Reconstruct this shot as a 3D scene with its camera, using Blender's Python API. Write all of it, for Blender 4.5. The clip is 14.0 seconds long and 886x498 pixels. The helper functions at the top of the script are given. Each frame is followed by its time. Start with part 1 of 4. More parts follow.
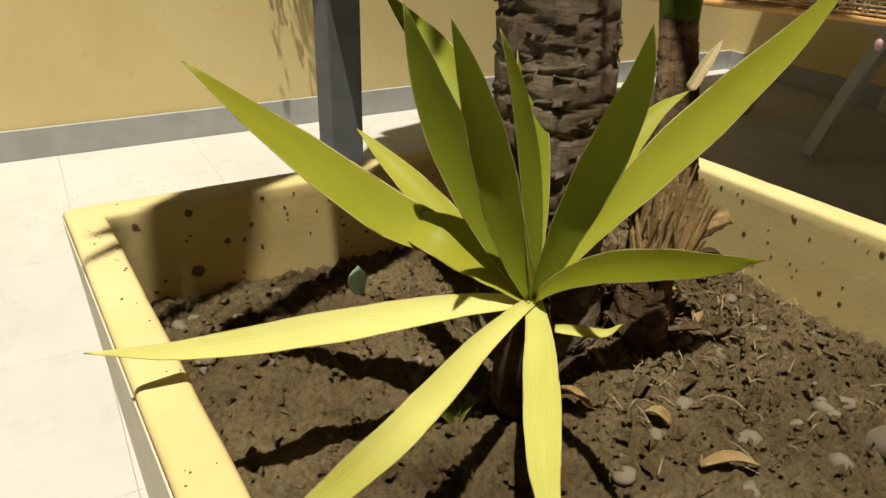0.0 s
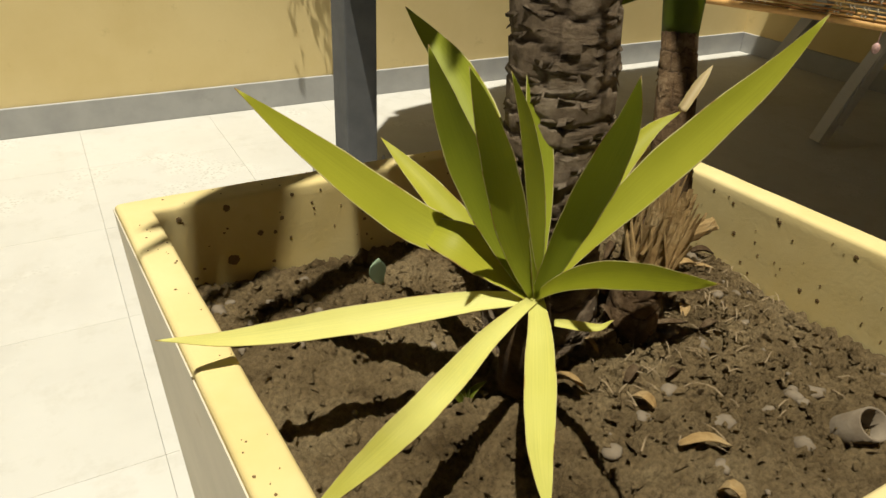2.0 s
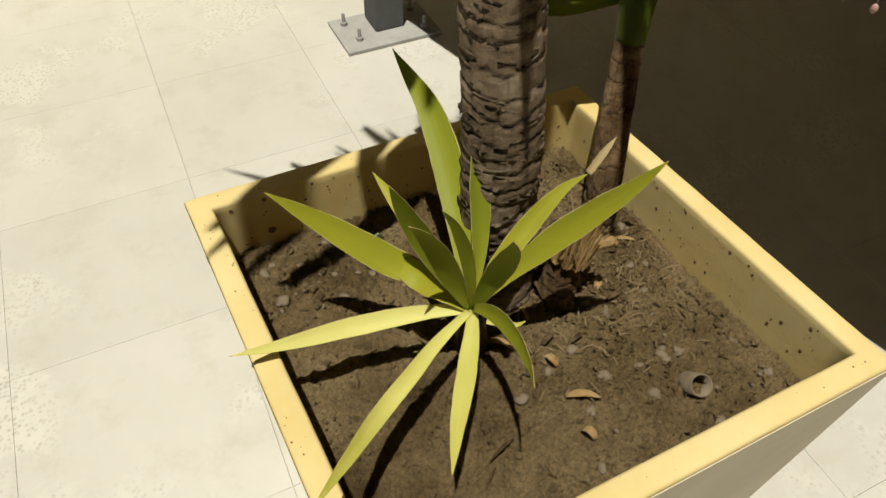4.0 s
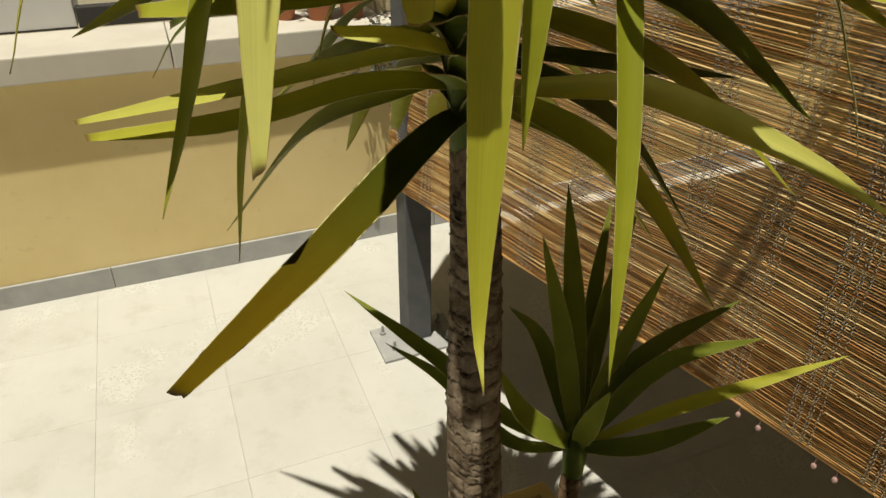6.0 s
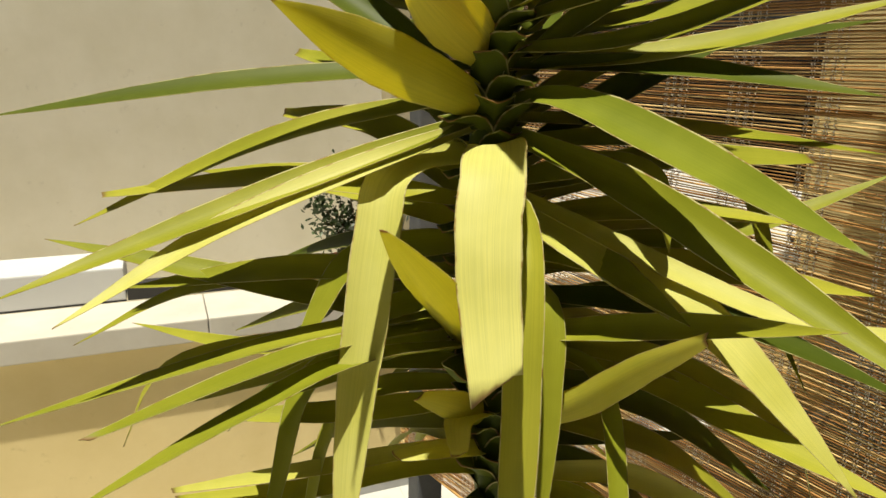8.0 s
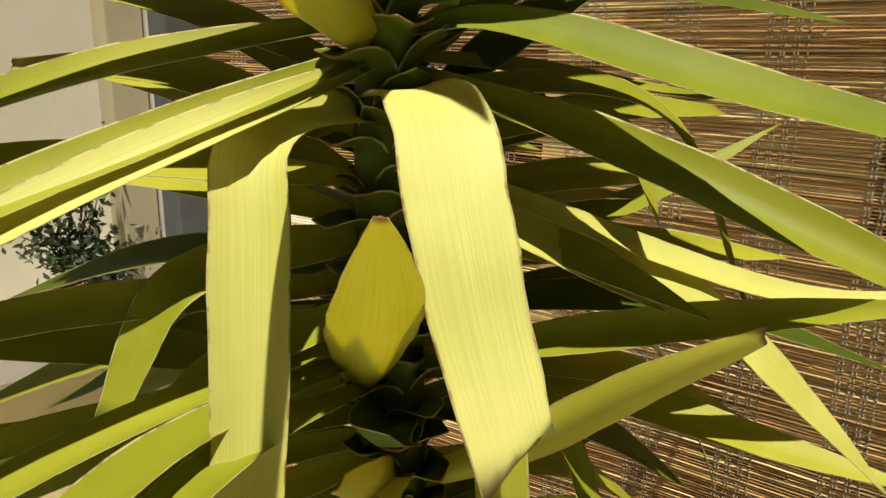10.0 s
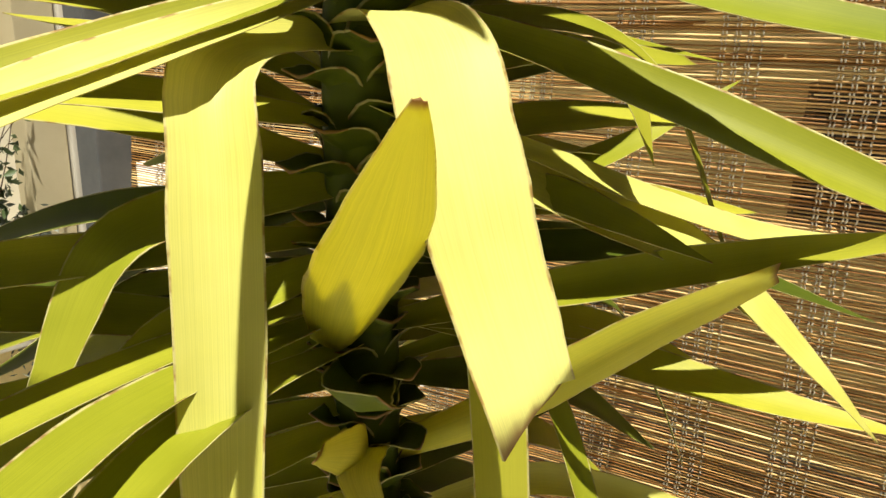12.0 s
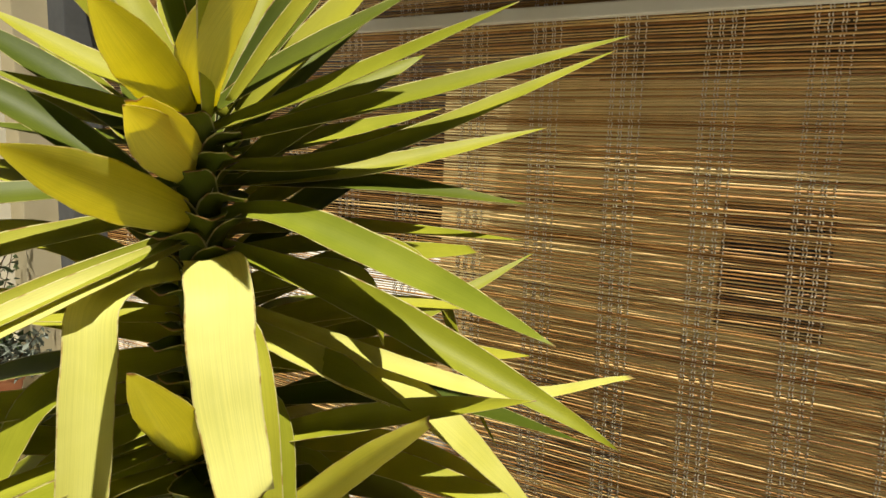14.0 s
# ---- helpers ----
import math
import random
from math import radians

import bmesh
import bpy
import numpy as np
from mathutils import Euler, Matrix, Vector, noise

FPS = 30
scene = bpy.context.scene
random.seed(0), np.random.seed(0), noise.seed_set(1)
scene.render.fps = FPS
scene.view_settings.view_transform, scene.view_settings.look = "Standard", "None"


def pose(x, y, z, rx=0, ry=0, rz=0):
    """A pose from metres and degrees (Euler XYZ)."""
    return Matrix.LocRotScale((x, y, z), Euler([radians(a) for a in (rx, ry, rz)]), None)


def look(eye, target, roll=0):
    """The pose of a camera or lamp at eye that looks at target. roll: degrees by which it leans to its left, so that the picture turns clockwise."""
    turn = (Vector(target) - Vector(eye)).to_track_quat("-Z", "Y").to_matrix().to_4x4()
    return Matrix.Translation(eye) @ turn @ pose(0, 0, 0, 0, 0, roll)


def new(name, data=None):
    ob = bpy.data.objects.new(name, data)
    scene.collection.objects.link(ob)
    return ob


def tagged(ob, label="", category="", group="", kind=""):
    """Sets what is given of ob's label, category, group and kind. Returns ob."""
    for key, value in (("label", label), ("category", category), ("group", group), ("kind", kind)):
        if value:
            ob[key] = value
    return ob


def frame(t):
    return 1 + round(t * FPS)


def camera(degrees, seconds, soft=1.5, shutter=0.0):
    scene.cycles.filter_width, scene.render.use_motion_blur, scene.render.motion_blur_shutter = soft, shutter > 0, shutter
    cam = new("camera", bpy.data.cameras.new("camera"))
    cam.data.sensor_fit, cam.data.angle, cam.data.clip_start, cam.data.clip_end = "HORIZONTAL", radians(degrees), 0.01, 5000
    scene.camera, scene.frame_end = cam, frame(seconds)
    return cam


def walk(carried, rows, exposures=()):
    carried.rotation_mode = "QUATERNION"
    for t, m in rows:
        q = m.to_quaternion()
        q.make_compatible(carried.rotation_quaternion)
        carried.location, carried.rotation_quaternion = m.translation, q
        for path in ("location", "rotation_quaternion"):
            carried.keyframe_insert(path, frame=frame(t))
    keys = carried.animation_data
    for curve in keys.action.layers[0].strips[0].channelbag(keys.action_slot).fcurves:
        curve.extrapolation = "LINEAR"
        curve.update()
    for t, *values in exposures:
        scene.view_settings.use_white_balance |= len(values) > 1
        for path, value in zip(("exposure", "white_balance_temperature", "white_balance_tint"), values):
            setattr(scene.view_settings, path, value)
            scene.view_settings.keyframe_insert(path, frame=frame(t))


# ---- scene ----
cam = camera(65.0, 14.0)
PATH = [
    (0, (-0.663, -1.84, 0.834), (0.245, -0.316, -0.091), 2.0),
    (0.5, (-0.664, -1.846, 0.846), (0.218, -0.323, -0.103), 2.0),
    (1, (-0.673, -1.858, 0.856), (0.2, -0.342, -0.112), 2.1),
    (1.5, (-0.682, -1.868, 0.864), (0.188, -0.358, -0.118), 2.3),
    (2, (-0.688, -1.873, 0.877), (0.182, -0.37, -0.115), 2.7),
    (2.2, (-0.689, -1.868, 0.890), (0.186, -0.40, -0.163), 2.9),
    (4.3, (-0.647, -1.959, 1.251), (-0.109, -0.77, -0.265), -0.1),
    (4.5, (-0.649, -1.983, 1.302), (-0.131, -0.787, -0.214), -0.5),
    (5, (-0.653, -2.008, 1.445), (-0.128, -0.721, 0.007), 0.2),
    (5.5, (-0.647, -2.014, 1.571), (-0.064, -0.554, 0.333), -0.3),
    (6, (-0.661, -2.039, 1.717), (-0.014, -0.478, 0.648), 0.6),
    (6.5, (-0.696, -2.094, 1.832), (-0.029, -0.45, 0.909), 1.1),
    (7, (-0.717, -2.129, 1.938), (-0.022, -0.401, 1.209), 1.0),
    (7.2, (-0.727, -2.135, 1.973), (-0.036, -0.383, 1.3), 0.5),
    (7.5, (-0.735, -2.141, 2.007), (-0.01, -0.368, 1.434), 1.1),
    (7.7, (-0.74, -2.14, 2.026), (-0.035, -0.348, 1.485), 1.0),
    (9.8, (-0.768, -1.823, 1.959), (0.571, -0.431, 1.439), 1.3),
    (10, (-0.762, -1.801, 1.947), (0.616, -0.448, 1.428), 1.3),
    (10.5, (-0.739, -1.755, 1.924), (0.696, -0.475, 1.374), 1.1),
    (11, (-0.746, -1.729, 1.906), (0.739, -0.519, 1.334), 1.8),
    (11.5, (-0.751, -1.735, 1.901), (0.761, -0.546, 1.353), 1.8),
    (12, (-0.761, -1.74, 1.901), (0.751, -0.553, 1.35), 2.1),
    (12.5, (-0.77, -1.756, 1.911), (0.722, -0.557, 1.331), 2.2),
    (13, (-0.809, -1.845, 1.955), (0.64, -0.553, 1.478), 1.6),
    (13.3, (-0.828, -1.897, 1.997), (0.56, -0.526, 1.556), 1.7),
    (13.5, (-0.854, -1.953, 2.009), (0.575, -0.591, 1.688), 1.6),
    (14, (-0.839, -2.114, 2.08), (0.695, -0.871, 1.762), 1.9),
]
EXPOSURES = [(0, 0.2), (2.2, 0.18), (4.3, -0.14), (5.2, -0.2), (6.5, 0.12), (7.5, 0.3), (9.8, 0.48), (10.4, 0.46), (11, 0.48), (11.7, 0.85), (12.5, 1.02), (13, 0.72), (13.5, 0.34), (14, 0.62)]
walk(cam, [(t, look(eye, target, roll)) for t, eye, target, roll in PATH], EXPOSURES)


# ---------- world, sun, exposure ----------
SUN_DIR = Vector((0.155, 0.18, -1.0)).normalized()      # the way the sunlight travels
world = bpy.data.worlds.new("sky")
scene.world = world
world.use_nodes = True
wn = world.node_tree.nodes
sky = wn.new("ShaderNodeTexSky")
sky.sky_type = "NISHITA"
sky.sun_disc = False
sky.sun_elevation = math.asin(-SUN_DIR.z)
sky.sun_rotation = math.atan2(-SUN_DIR.x, -SUN_DIR.y)
sky.air_density, sky.dust_density = 1.0, 2.0
world.node_tree.links.new(sky.outputs[0], wn["Background"].inputs[0])
wn["Background"].inputs[1].default_value = 0.006
sun = new("sun", bpy.data.lights.new("sun", "SUN"))
sun.data.energy, sun.data.angle, sun.data.color = 5.0, radians(0.6), (1.0, 0.945, 0.80)
sun.matrix_world = Matrix.Translation((-1, -2, 5)) @ SUN_DIR.to_track_quat("-Z", "Y").to_matrix().to_4x4()


# ---------- materials ----------
def material(name, base, rough=0.6, metal=0.0, spec=0.5):
    m = bpy.data.materials.new(name)
    m.use_nodes = True
    b = m.node_tree.nodes["Principled BSDF"]
    b.inputs["Base Color"].default_value = (*base, 1)
    b.inputs["Roughness"].default_value = rough
    b.inputs["Metallic"].default_value = metal
    b.inputs["Specular IOR Level"].default_value = spec
    return m


def link(m, a, b):
    m.node_tree.links.new(a, b)


def node(m, kind, **kw):
    n = m.node_tree.nodes.new(kind)
    for k, v in kw.items():
        n.inputs[k.replace("_", " ")].default_value = v
    return n


def coords(m, scale=(1, 1, 1)):
    tc = m.node_tree.nodes.new("ShaderNodeTexCoord")
    mp = m.node_tree.nodes.new("ShaderNodeMapping")
    mp.inputs["Scale"].default_value = scale
    link(m, tc.outputs["Object"], mp.inputs["Vector"])
    return mp.outputs[0]


def ramp(m, fac, stops):
    r = m.node_tree.nodes.new("ShaderNodeValToRGB")
    el = r.color_ramp.elements
    while len(el) < len(stops):
        el.new(0.5)
    for e, (p, c) in zip(el, stops):
        e.position, e.color = p, (*c, 1)
    link(m, fac, r.inputs[0])
    return r.outputs[0]


def mixed(m, fac, a, b, mode="MIX"):
    n = m.node_tree.nodes.new("ShaderNodeMix")
    n.data_type, n.blend_type = "RGBA", mode
    for sock, v in ((n.inputs[0], fac), (n.inputs[6], a), (n.inputs[7], b)):
        if isinstance(v, (int, float)):
            sock.default_value = v
        elif isinstance(v, tuple):
            sock.default_value = (*v, 1)
        else:
            link(m, v, sock)
    return n.outputs[2]


def bump(m, height, strength=0.3, distance=0.002):
    n = m.node_tree.nodes.new("ShaderNodeBump")
    n.inputs["Strength"].default_value, n.inputs["Distance"].default_value = strength, distance
    link(m, height, n.inputs["Height"])
    link(m, n.outputs[0], m.node_tree.nodes["Principled BSDF"].inputs["Normal"])


def noise_tex(m, vec, scale, detail=4.0, rough=0.6):
    n = node(m, "ShaderNodeTexNoise", Scale=scale, Detail=detail, Roughness=rough)
    link(m, vec, n.inputs["Vector"])
    return n.outputs["Fac"]


def base_in(m):
    return m.node_tree.nodes["Principled BSDF"].inputs["Base Color"]


def plaster(name, c1, c2, grime, fine=160.0, strength=0.25, big=2.5):
    m = material(name, c1, 0.85, spec=0.25)
    v = coords(m)
    col = ramp(m, noise_tex(m, v, big, 5), [(0.35, c1), (0.65, c2)])
    spots = ramp(m, noise_tex(m, v, 14, 6, 0.7), [(0.62, (0, 0, 0)), (0.75, (1, 1, 1))])
    k = m.node_tree.nodes.new("ShaderNodeMath")
    k.operation = "MULTIPLY"
    k.inputs[1].default_value = 0.45
    link(m, spots, k.inputs[0])
    link(m, mixed(m, k.outputs[0], col, grime), base_in(m))
    bump(m, noise_tex(m, v, fine, 4), strength)
    return m


OCHRE = plaster("ochre_wall_paint", (0.69, 0.55, 0.26), (0.75, 0.61, 0.31), (0.48, 0.37, 0.17), 90)
PLANTER = plaster("yellow_planter_paint", (0.60, 0.47, 0.19), (0.67, 0.56, 0.28), (0.42, 0.30, 0.10), 220, 0.12, 6)
CREAM = plaster("cream_wall_paint", (0.66, 0.615, 0.48), (0.72, 0.675, 0.55), (0.5, 0.46, 0.36), 60)
GREYTRIM = plaster("grey_marble_trim", (0.350, 0.350, 0.342), (0.418, 0.418, 0.403), (0.289, 0.281, 0.258), 120, 0.1, 9)
COPING = plaster("pale_stone_coping", (0.532, 0.494, 0.418), (0.593, 0.562, 0.486), (0.380, 0.342, 0.274), 140, 0.2, 5)
BROWNWALL = plaster("brown_room_wall", (0.258, 0.152, 0.068), (0.304, 0.190, 0.091), (0.190, 0.114, 0.061), 70)
WHITE = plaster("white_painted_metal", (0.593, 0.593, 0.578), (0.623, 0.623, 0.608), (0.532, 0.517, 0.471), 200, 0.05)
# near-black so that the unseen roof bounces little light into the room
ROOF_DARK = plaster("dark_unseen_roof", (0.05, 0.031, 0.018), (0.075, 0.046, 0.026), (0.035, 0.022, 0.013), 50)
DARK = material("near_black", (0.03, 0.028, 0.026), 0.7)
STEEL = plaster("grey_painted_steel", (0.091, 0.095, 0.099), (0.122, 0.125, 0.129), (0.076, 0.072, 0.068), 260, 0.08, 12)
PLATE = plaster("galvanised_steel_plate", (0.319, 0.319, 0.312), (0.380, 0.380, 0.365), (0.289, 0.213, 0.114), 260, 0.1, 20)
TERRACOTTA = plaster("terracotta", (0.342, 0.129, 0.061), (0.395, 0.167, 0.084), (0.380, 0.266, 0.190), 150, 0.2, 18)


def floor_material():
    m = material("worn_marble_tile", (0.53, 0.515, 0.47), 0.5, spec=0.35)
    v = coords(m)
    tc = m.node_tree.nodes.new("ShaderNodeNewGeometry")
    w = tc.outputs["Position"]
    col = ramp(m, noise_tex(m, w, 1.6, 6, 0.65), [(0.3, (0.49, 0.475, 0.43)), (0.5, (0.54, 0.53, 0.485)), (0.7, (0.57, 0.56, 0.52))])
    blot = ramp(m, noise_tex(m, w, 9.0, 7, 0.7), [(0.52, (0, 0, 0)), (0.68, (0.5, 0.5, 0.5))])
    col = mixed(m, blot, col, (0.44, 0.42, 0.36))
    chips = node(m, "ShaderNodeTexVoronoi", Scale=95.0)
    link(m, w, chips.inputs["Vector"])
    c2 = ramp(m, chips.outputs["Distance"], [(0.0, (0.33, 0.31, 0.26)), (0.5, (0.60, 0.59, 0.54))])
    where = ramp(m, noise_tex(m, w, 2.4, 6, 0.65), [(0.54, (0, 0, 0)), (0.62, (0.8, 0.8, 0.8))])
    col = mixed(m, where, col, c2)
    rnd = m.node_tree.nodes.new("ShaderNodeObjectInfo")
    tint = ramp(m, rnd.outputs["Random"], [(0.0, (0.96, 0.96, 0.955)), (1.0, (1.0, 1.0, 1.0))])
    link(m, mixed(m, 1.0, col, tint, "MULTIPLY"), base_in(m))
    bump(m, noise_tex(m, v, 50, 5), 0.1)
    return m


FLOOR = floor_material()
GROUT = material("floor_joint", (0.53, 0.51, 0.46), 0.9)


def leaf_material(name, low, high, dry, aged=None, thin=0.3):
    m = material(name, low, 0.48, spec=0.18)
    at = m.node_tree.nodes.new("ShaderNodeAttribute")
    at.attribute_name = "along"
    sep = m.node_tree.nodes.new("ShaderNodeSeparateXYZ")
    link(m, at.outputs["Vector"], sep.inputs[0])
    v = coords(m)
    wave = node(m, "ShaderNodeTexNoise", Scale=1.0, Detail=3.0)
    cmb = m.node_tree.nodes.new("ShaderNodeCombineXYZ")
    for n_, (sock, f) in enumerate(((sep.outputs[0], 2.0), (sep.outputs[1], 34.0))):
        k = m.node_tree.nodes.new("ShaderNodeMath")
        k.operation = "MULTIPLY"
        k.inputs[1].default_value = f
        link(m, sock, k.inputs[0])
        link(m, k.outputs[0], cmb.inputs[n_])
    link(m, cmb.outputs[0], wave.inputs["Vector"])
    patch = noise_tex(m, v, 7, 3)
    rnd = m.node_tree.nodes.new("ShaderNodeObjectInfo")
    add = m.node_tree.nodes.new("ShaderNodeMath")
    add.operation = "MULTIPLY_ADD"
    add.inputs[1].default_value, add.inputs[2].default_value = 0.5, -0.25
    link(m, rnd.outputs["Random"], add.inputs[0])
    s1 = m.node_tree.nodes.new("ShaderNodeMath")
    link(m, patch, s1.inputs[0])
    link(m, add.outputs[0], s1.inputs[1])
    col = ramp(m, s1.outputs[0], [(0.25, low), (0.75, high)])
    if aged:
        old = ramp(m, sep.outputs[0], [(0.3, (0, 0, 0)), (0.75, (1, 1, 1))])
        col = mixed(m, old, col, aged)
    stripe = ramp(m, wave.outputs["Fac"], [(0.3, (0.86, 0.88, 0.82)), (0.7, (1.06, 1.05, 1.02))])
    col = mixed(m, 1.0, col, stripe, "MULTIPLY")
    tip = ramp(m, sep.outputs[0], [(0.984, (0, 0, 0)), (0.998, (1, 1, 1))])
    col = mixed(m, tip, col, dry)
    # narrow pale dry margin with brown nicks
    ab = m.node_tree.nodes.new("ShaderNodeMath")
    ab.operation = "ABSOLUTE"
    link(m, sep.outputs[1], ab.inputs[0])
    edge = ramp(m, ab.outputs[0], [(0.93, (0, 0, 0)), (0.97, (1, 1, 1))])
    rim = ramp(m, noise_tex(m, v, 60, 3), [(0.5, (0.55, 0.5, 0.22)), (0.62, dry)])
    link(m, mixed(m, edge, col, rim), base_in(m))
    b = m.node_tree.nodes["Principled BSDF"]
    # thin living leaf: some light comes through it
    tr = m.node_tree.nodes.new("ShaderNodeBsdfTranslucent")
    link(m, mixed(m, 1.0, col, (1.25, 1.15, 0.32), "MULTIPLY"), tr.inputs["Color"])
    mx = m.node_tree.nodes.new("ShaderNodeMixShader")
    mx.inputs[0].default_value = thin
    out = m.node_tree.nodes["Material Output"]
    link(m, b.outputs[0], mx.inputs[1])
    link(m, tr.outputs[0], mx.inputs[2])
    link(m, mx.outputs[0], out.inputs["Surface"])
    bump(m, wave.outputs["Fac"], 0.08, 0.001)
    return m


DRY = (0.30, 0.18, 0.07)
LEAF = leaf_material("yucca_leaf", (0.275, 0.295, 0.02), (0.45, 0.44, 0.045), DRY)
# paler, more translucent copy: the backlit look is put into the material
LEAF_BACKLIT = leaf_material("backlit_yucca_leaf", (0.58, 0.57, 0.07), (0.72, 0.69, 0.14), DRY, None, 0.55)
# darker copy of the leaf green, with the shade put into the colour
LEAF_GREEN = leaf_material("shaded_green_yucca_leaf", (0.19, 0.23, 0.016), (0.30, 0.33, 0.03), DRY)
# yellow leaf, paled so that its sunlit sheen is put into the colour
LEAF_YELLOW = leaf_material("yellow_sunlit_yucca_leaf", (0.56, 0.55, 0.11), (0.75, 0.735, 0.27), DRY)
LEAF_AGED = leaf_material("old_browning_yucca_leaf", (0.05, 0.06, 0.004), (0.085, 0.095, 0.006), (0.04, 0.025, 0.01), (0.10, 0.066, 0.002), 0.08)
SPLINTER_LEAF = leaf_material("dry_pale_leaf_tip", (0.42, 0.33, 0.17), (0.55, 0.45, 0.27), DRY)
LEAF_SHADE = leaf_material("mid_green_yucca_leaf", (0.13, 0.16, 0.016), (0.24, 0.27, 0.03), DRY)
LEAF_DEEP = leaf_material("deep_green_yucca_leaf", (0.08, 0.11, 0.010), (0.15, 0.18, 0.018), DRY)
old = LEAF_AGED.node_tree.nodes["Principled BSDF"]
old.inputs["Roughness"].default_value, old.inputs["Specular IOR Level"].default_value = 0.85, 0.05


def bark_material(name, c1, c2, c3):
    m = material(name, c1, 0.9, spec=0.15)
    v = coords(m)
    col = ramp(m, noise_tex(m, v, 26, 6, 0.7), [(0.3, c1), (0.5, c2), (0.72, c3)])
    # pale weathered plates; the shade in the fissures between is put into the colour
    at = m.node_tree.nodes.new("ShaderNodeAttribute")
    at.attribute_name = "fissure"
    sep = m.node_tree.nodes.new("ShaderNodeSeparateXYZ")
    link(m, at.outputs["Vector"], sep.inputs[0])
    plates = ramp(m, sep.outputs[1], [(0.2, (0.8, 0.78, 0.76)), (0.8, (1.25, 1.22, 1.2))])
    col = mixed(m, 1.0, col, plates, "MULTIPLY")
    groove_shade = ramp(m, sep.outputs[0], [(0.35, (0, 0, 0)), (0.95, (0.8, 0.8, 0.8))])
    link(m, mixed(m, groove_shade, col, tuple(c * 0.6 for c in c1)), base_in(m))
    bump(m, noise_tex(m, coords(m, (1, 1, 2.0)), 75, 9, 0.78), 0.9, 0.006)
    return m


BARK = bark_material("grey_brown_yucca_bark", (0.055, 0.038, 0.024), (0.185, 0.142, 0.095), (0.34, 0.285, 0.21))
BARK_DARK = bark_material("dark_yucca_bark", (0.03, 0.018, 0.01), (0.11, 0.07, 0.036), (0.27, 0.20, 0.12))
SPLINTER = bark_material("raw_splintered_wood", (0.34, 0.21, 0.08), (0.52, 0.36, 0.16), (0.62, 0.49, 0.28))


def soil_material():
    m = material("dry_planter_soil", (0.2, 0.15, 0.1), 0.97, spec=0.1)
    v = coords(m)
    col = ramp(m, noise_tex(m, v, 9, 7, 0.65), [(0.3, (0.10, 0.068, 0.031)), (0.5, (0.24, 0.175, 0.09)), (0.7, (0.335, 0.258, 0.142))])
    grain = ramp(m, noise_tex(m, v, 240, 5, 0.75), [(0.32, (0.45, 0.43, 0.40)), (0.5, (1.0, 1.0, 1.0)), (0.68, (1.45, 1.42, 1.38))])
    link(m, mixed(m, 0.8, col, grain, "MULTIPLY"), base_in(m))
    bump(m, noise_tex(m, v, 70, 9, 0.8), 1.0, 0.012)
    return m


SOIL = soil_material()
STONE = plaster("grey_pebble", (0.13, 0.10, 0.066), (0.235, 0.195, 0.14), (0.09, 0.07, 0.05), 200, 0.3, 20)


def reed_material():
    m = material("brown_bamboo_slat", (0.3, 0.16, 0.06), 0.55, spec=0.4)
    geo = m.node_tree.nodes.new("ShaderNodeNewGeometry")
    col = ramp(m, geo.outputs["Random Per Island"], [(0.0, (0.26, 0.11, 0.022)), (0.5, (0.54, 0.29, 0.085)), (1.0, (0.80, 0.58, 0.26))])
    v = coords(m, (1, 1, 1))
    grain = ramp(m, noise_tex(m, v, 22, 4), [(0.3, (0.75, 0.75, 0.75)), (0.7, (1.1, 1.1, 1.1))])
    link(m, mixed(m, 1.0, col, grain, "MULTIPLY"), base_in(m))
    return m


REED = reed_material()
CORD = material("pale_grey_cord", (0.72, 0.65, 0.53), 0.8)
BEAD = material("dull_pink_bead", (0.42, 0.26, 0.24), 0.5)
PLASTIC = plaster("dirty_white_plastic", (0.456, 0.441, 0.403), (0.517, 0.502, 0.456), (0.266, 0.243, 0.205), 100, 0.1, 8)
FOLIAGE = material("small_shrub_leaf", (0.053, 0.084, 0.023), 0.5)
SUCCULENT = material("grey_succulent_leaf", (0.167, 0.190, 0.152), 0.6)
PETAL = material("cream_petal", (0.570, 0.532, 0.380), 0.6)


# ---------- mesh helpers ----------
def mesh_from(name, verts, faces, smooth=True):
    me = bpy.data.meshes.new(name)
    me.from_pydata([tuple(v) for v in verts], [], faces)
    if smooth:
        me.polygons.foreach_set("use_smooth", [True] * len(me.polygons))
    me.update()
    return me


def put_mesh(name, me, mat, parent=None, label=""):
    me.materials.append(mat)
    ob = new(name, me)
    if parent is not None:
        ob.parent = parent
    return tagged(ob, label) if label else ob


def part(name, bm, mat, parent=None, label="", smooth=False):
    me = bpy.data.meshes.new(name)
    bm.to_mesh(me)
    bm.free()
    if smooth:
        me.polygons.foreach_set("use_smooth", [True] * len(me.polygons))
    return put_mesh(name, me, mat, parent, label)


def thing(name, label, category, group="", at=(0, 0, 0)):
    ob = new(name)
    ob.location = at
    return tagged(ob, label, category, group)


def box_bm(lo, hi, bevel=0.0, bm=None, turn=None):
    bm = bm or bmesh.new()
    got = bmesh.ops.create_cube(bm, size=1)["verts"]
    c = [(a + b) / 2 for a, b in zip(lo, hi)]
    s = [b - a for a, b in zip(lo, hi)]
    bmesh.ops.scale(bm, vec=s, verts=got)
    if turn is not None:
        bmesh.ops.transform(bm, matrix=turn, verts=got)
    bmesh.ops.translate(bm, vec=c, verts=got)
    if bevel:
        edges = list({e for v in got for e in v.link_edges})
        bmesh.ops.bevel(bm, geom=edges, offset=bevel, segments=2, affect="EDGES", profile=0.6)
    return bm


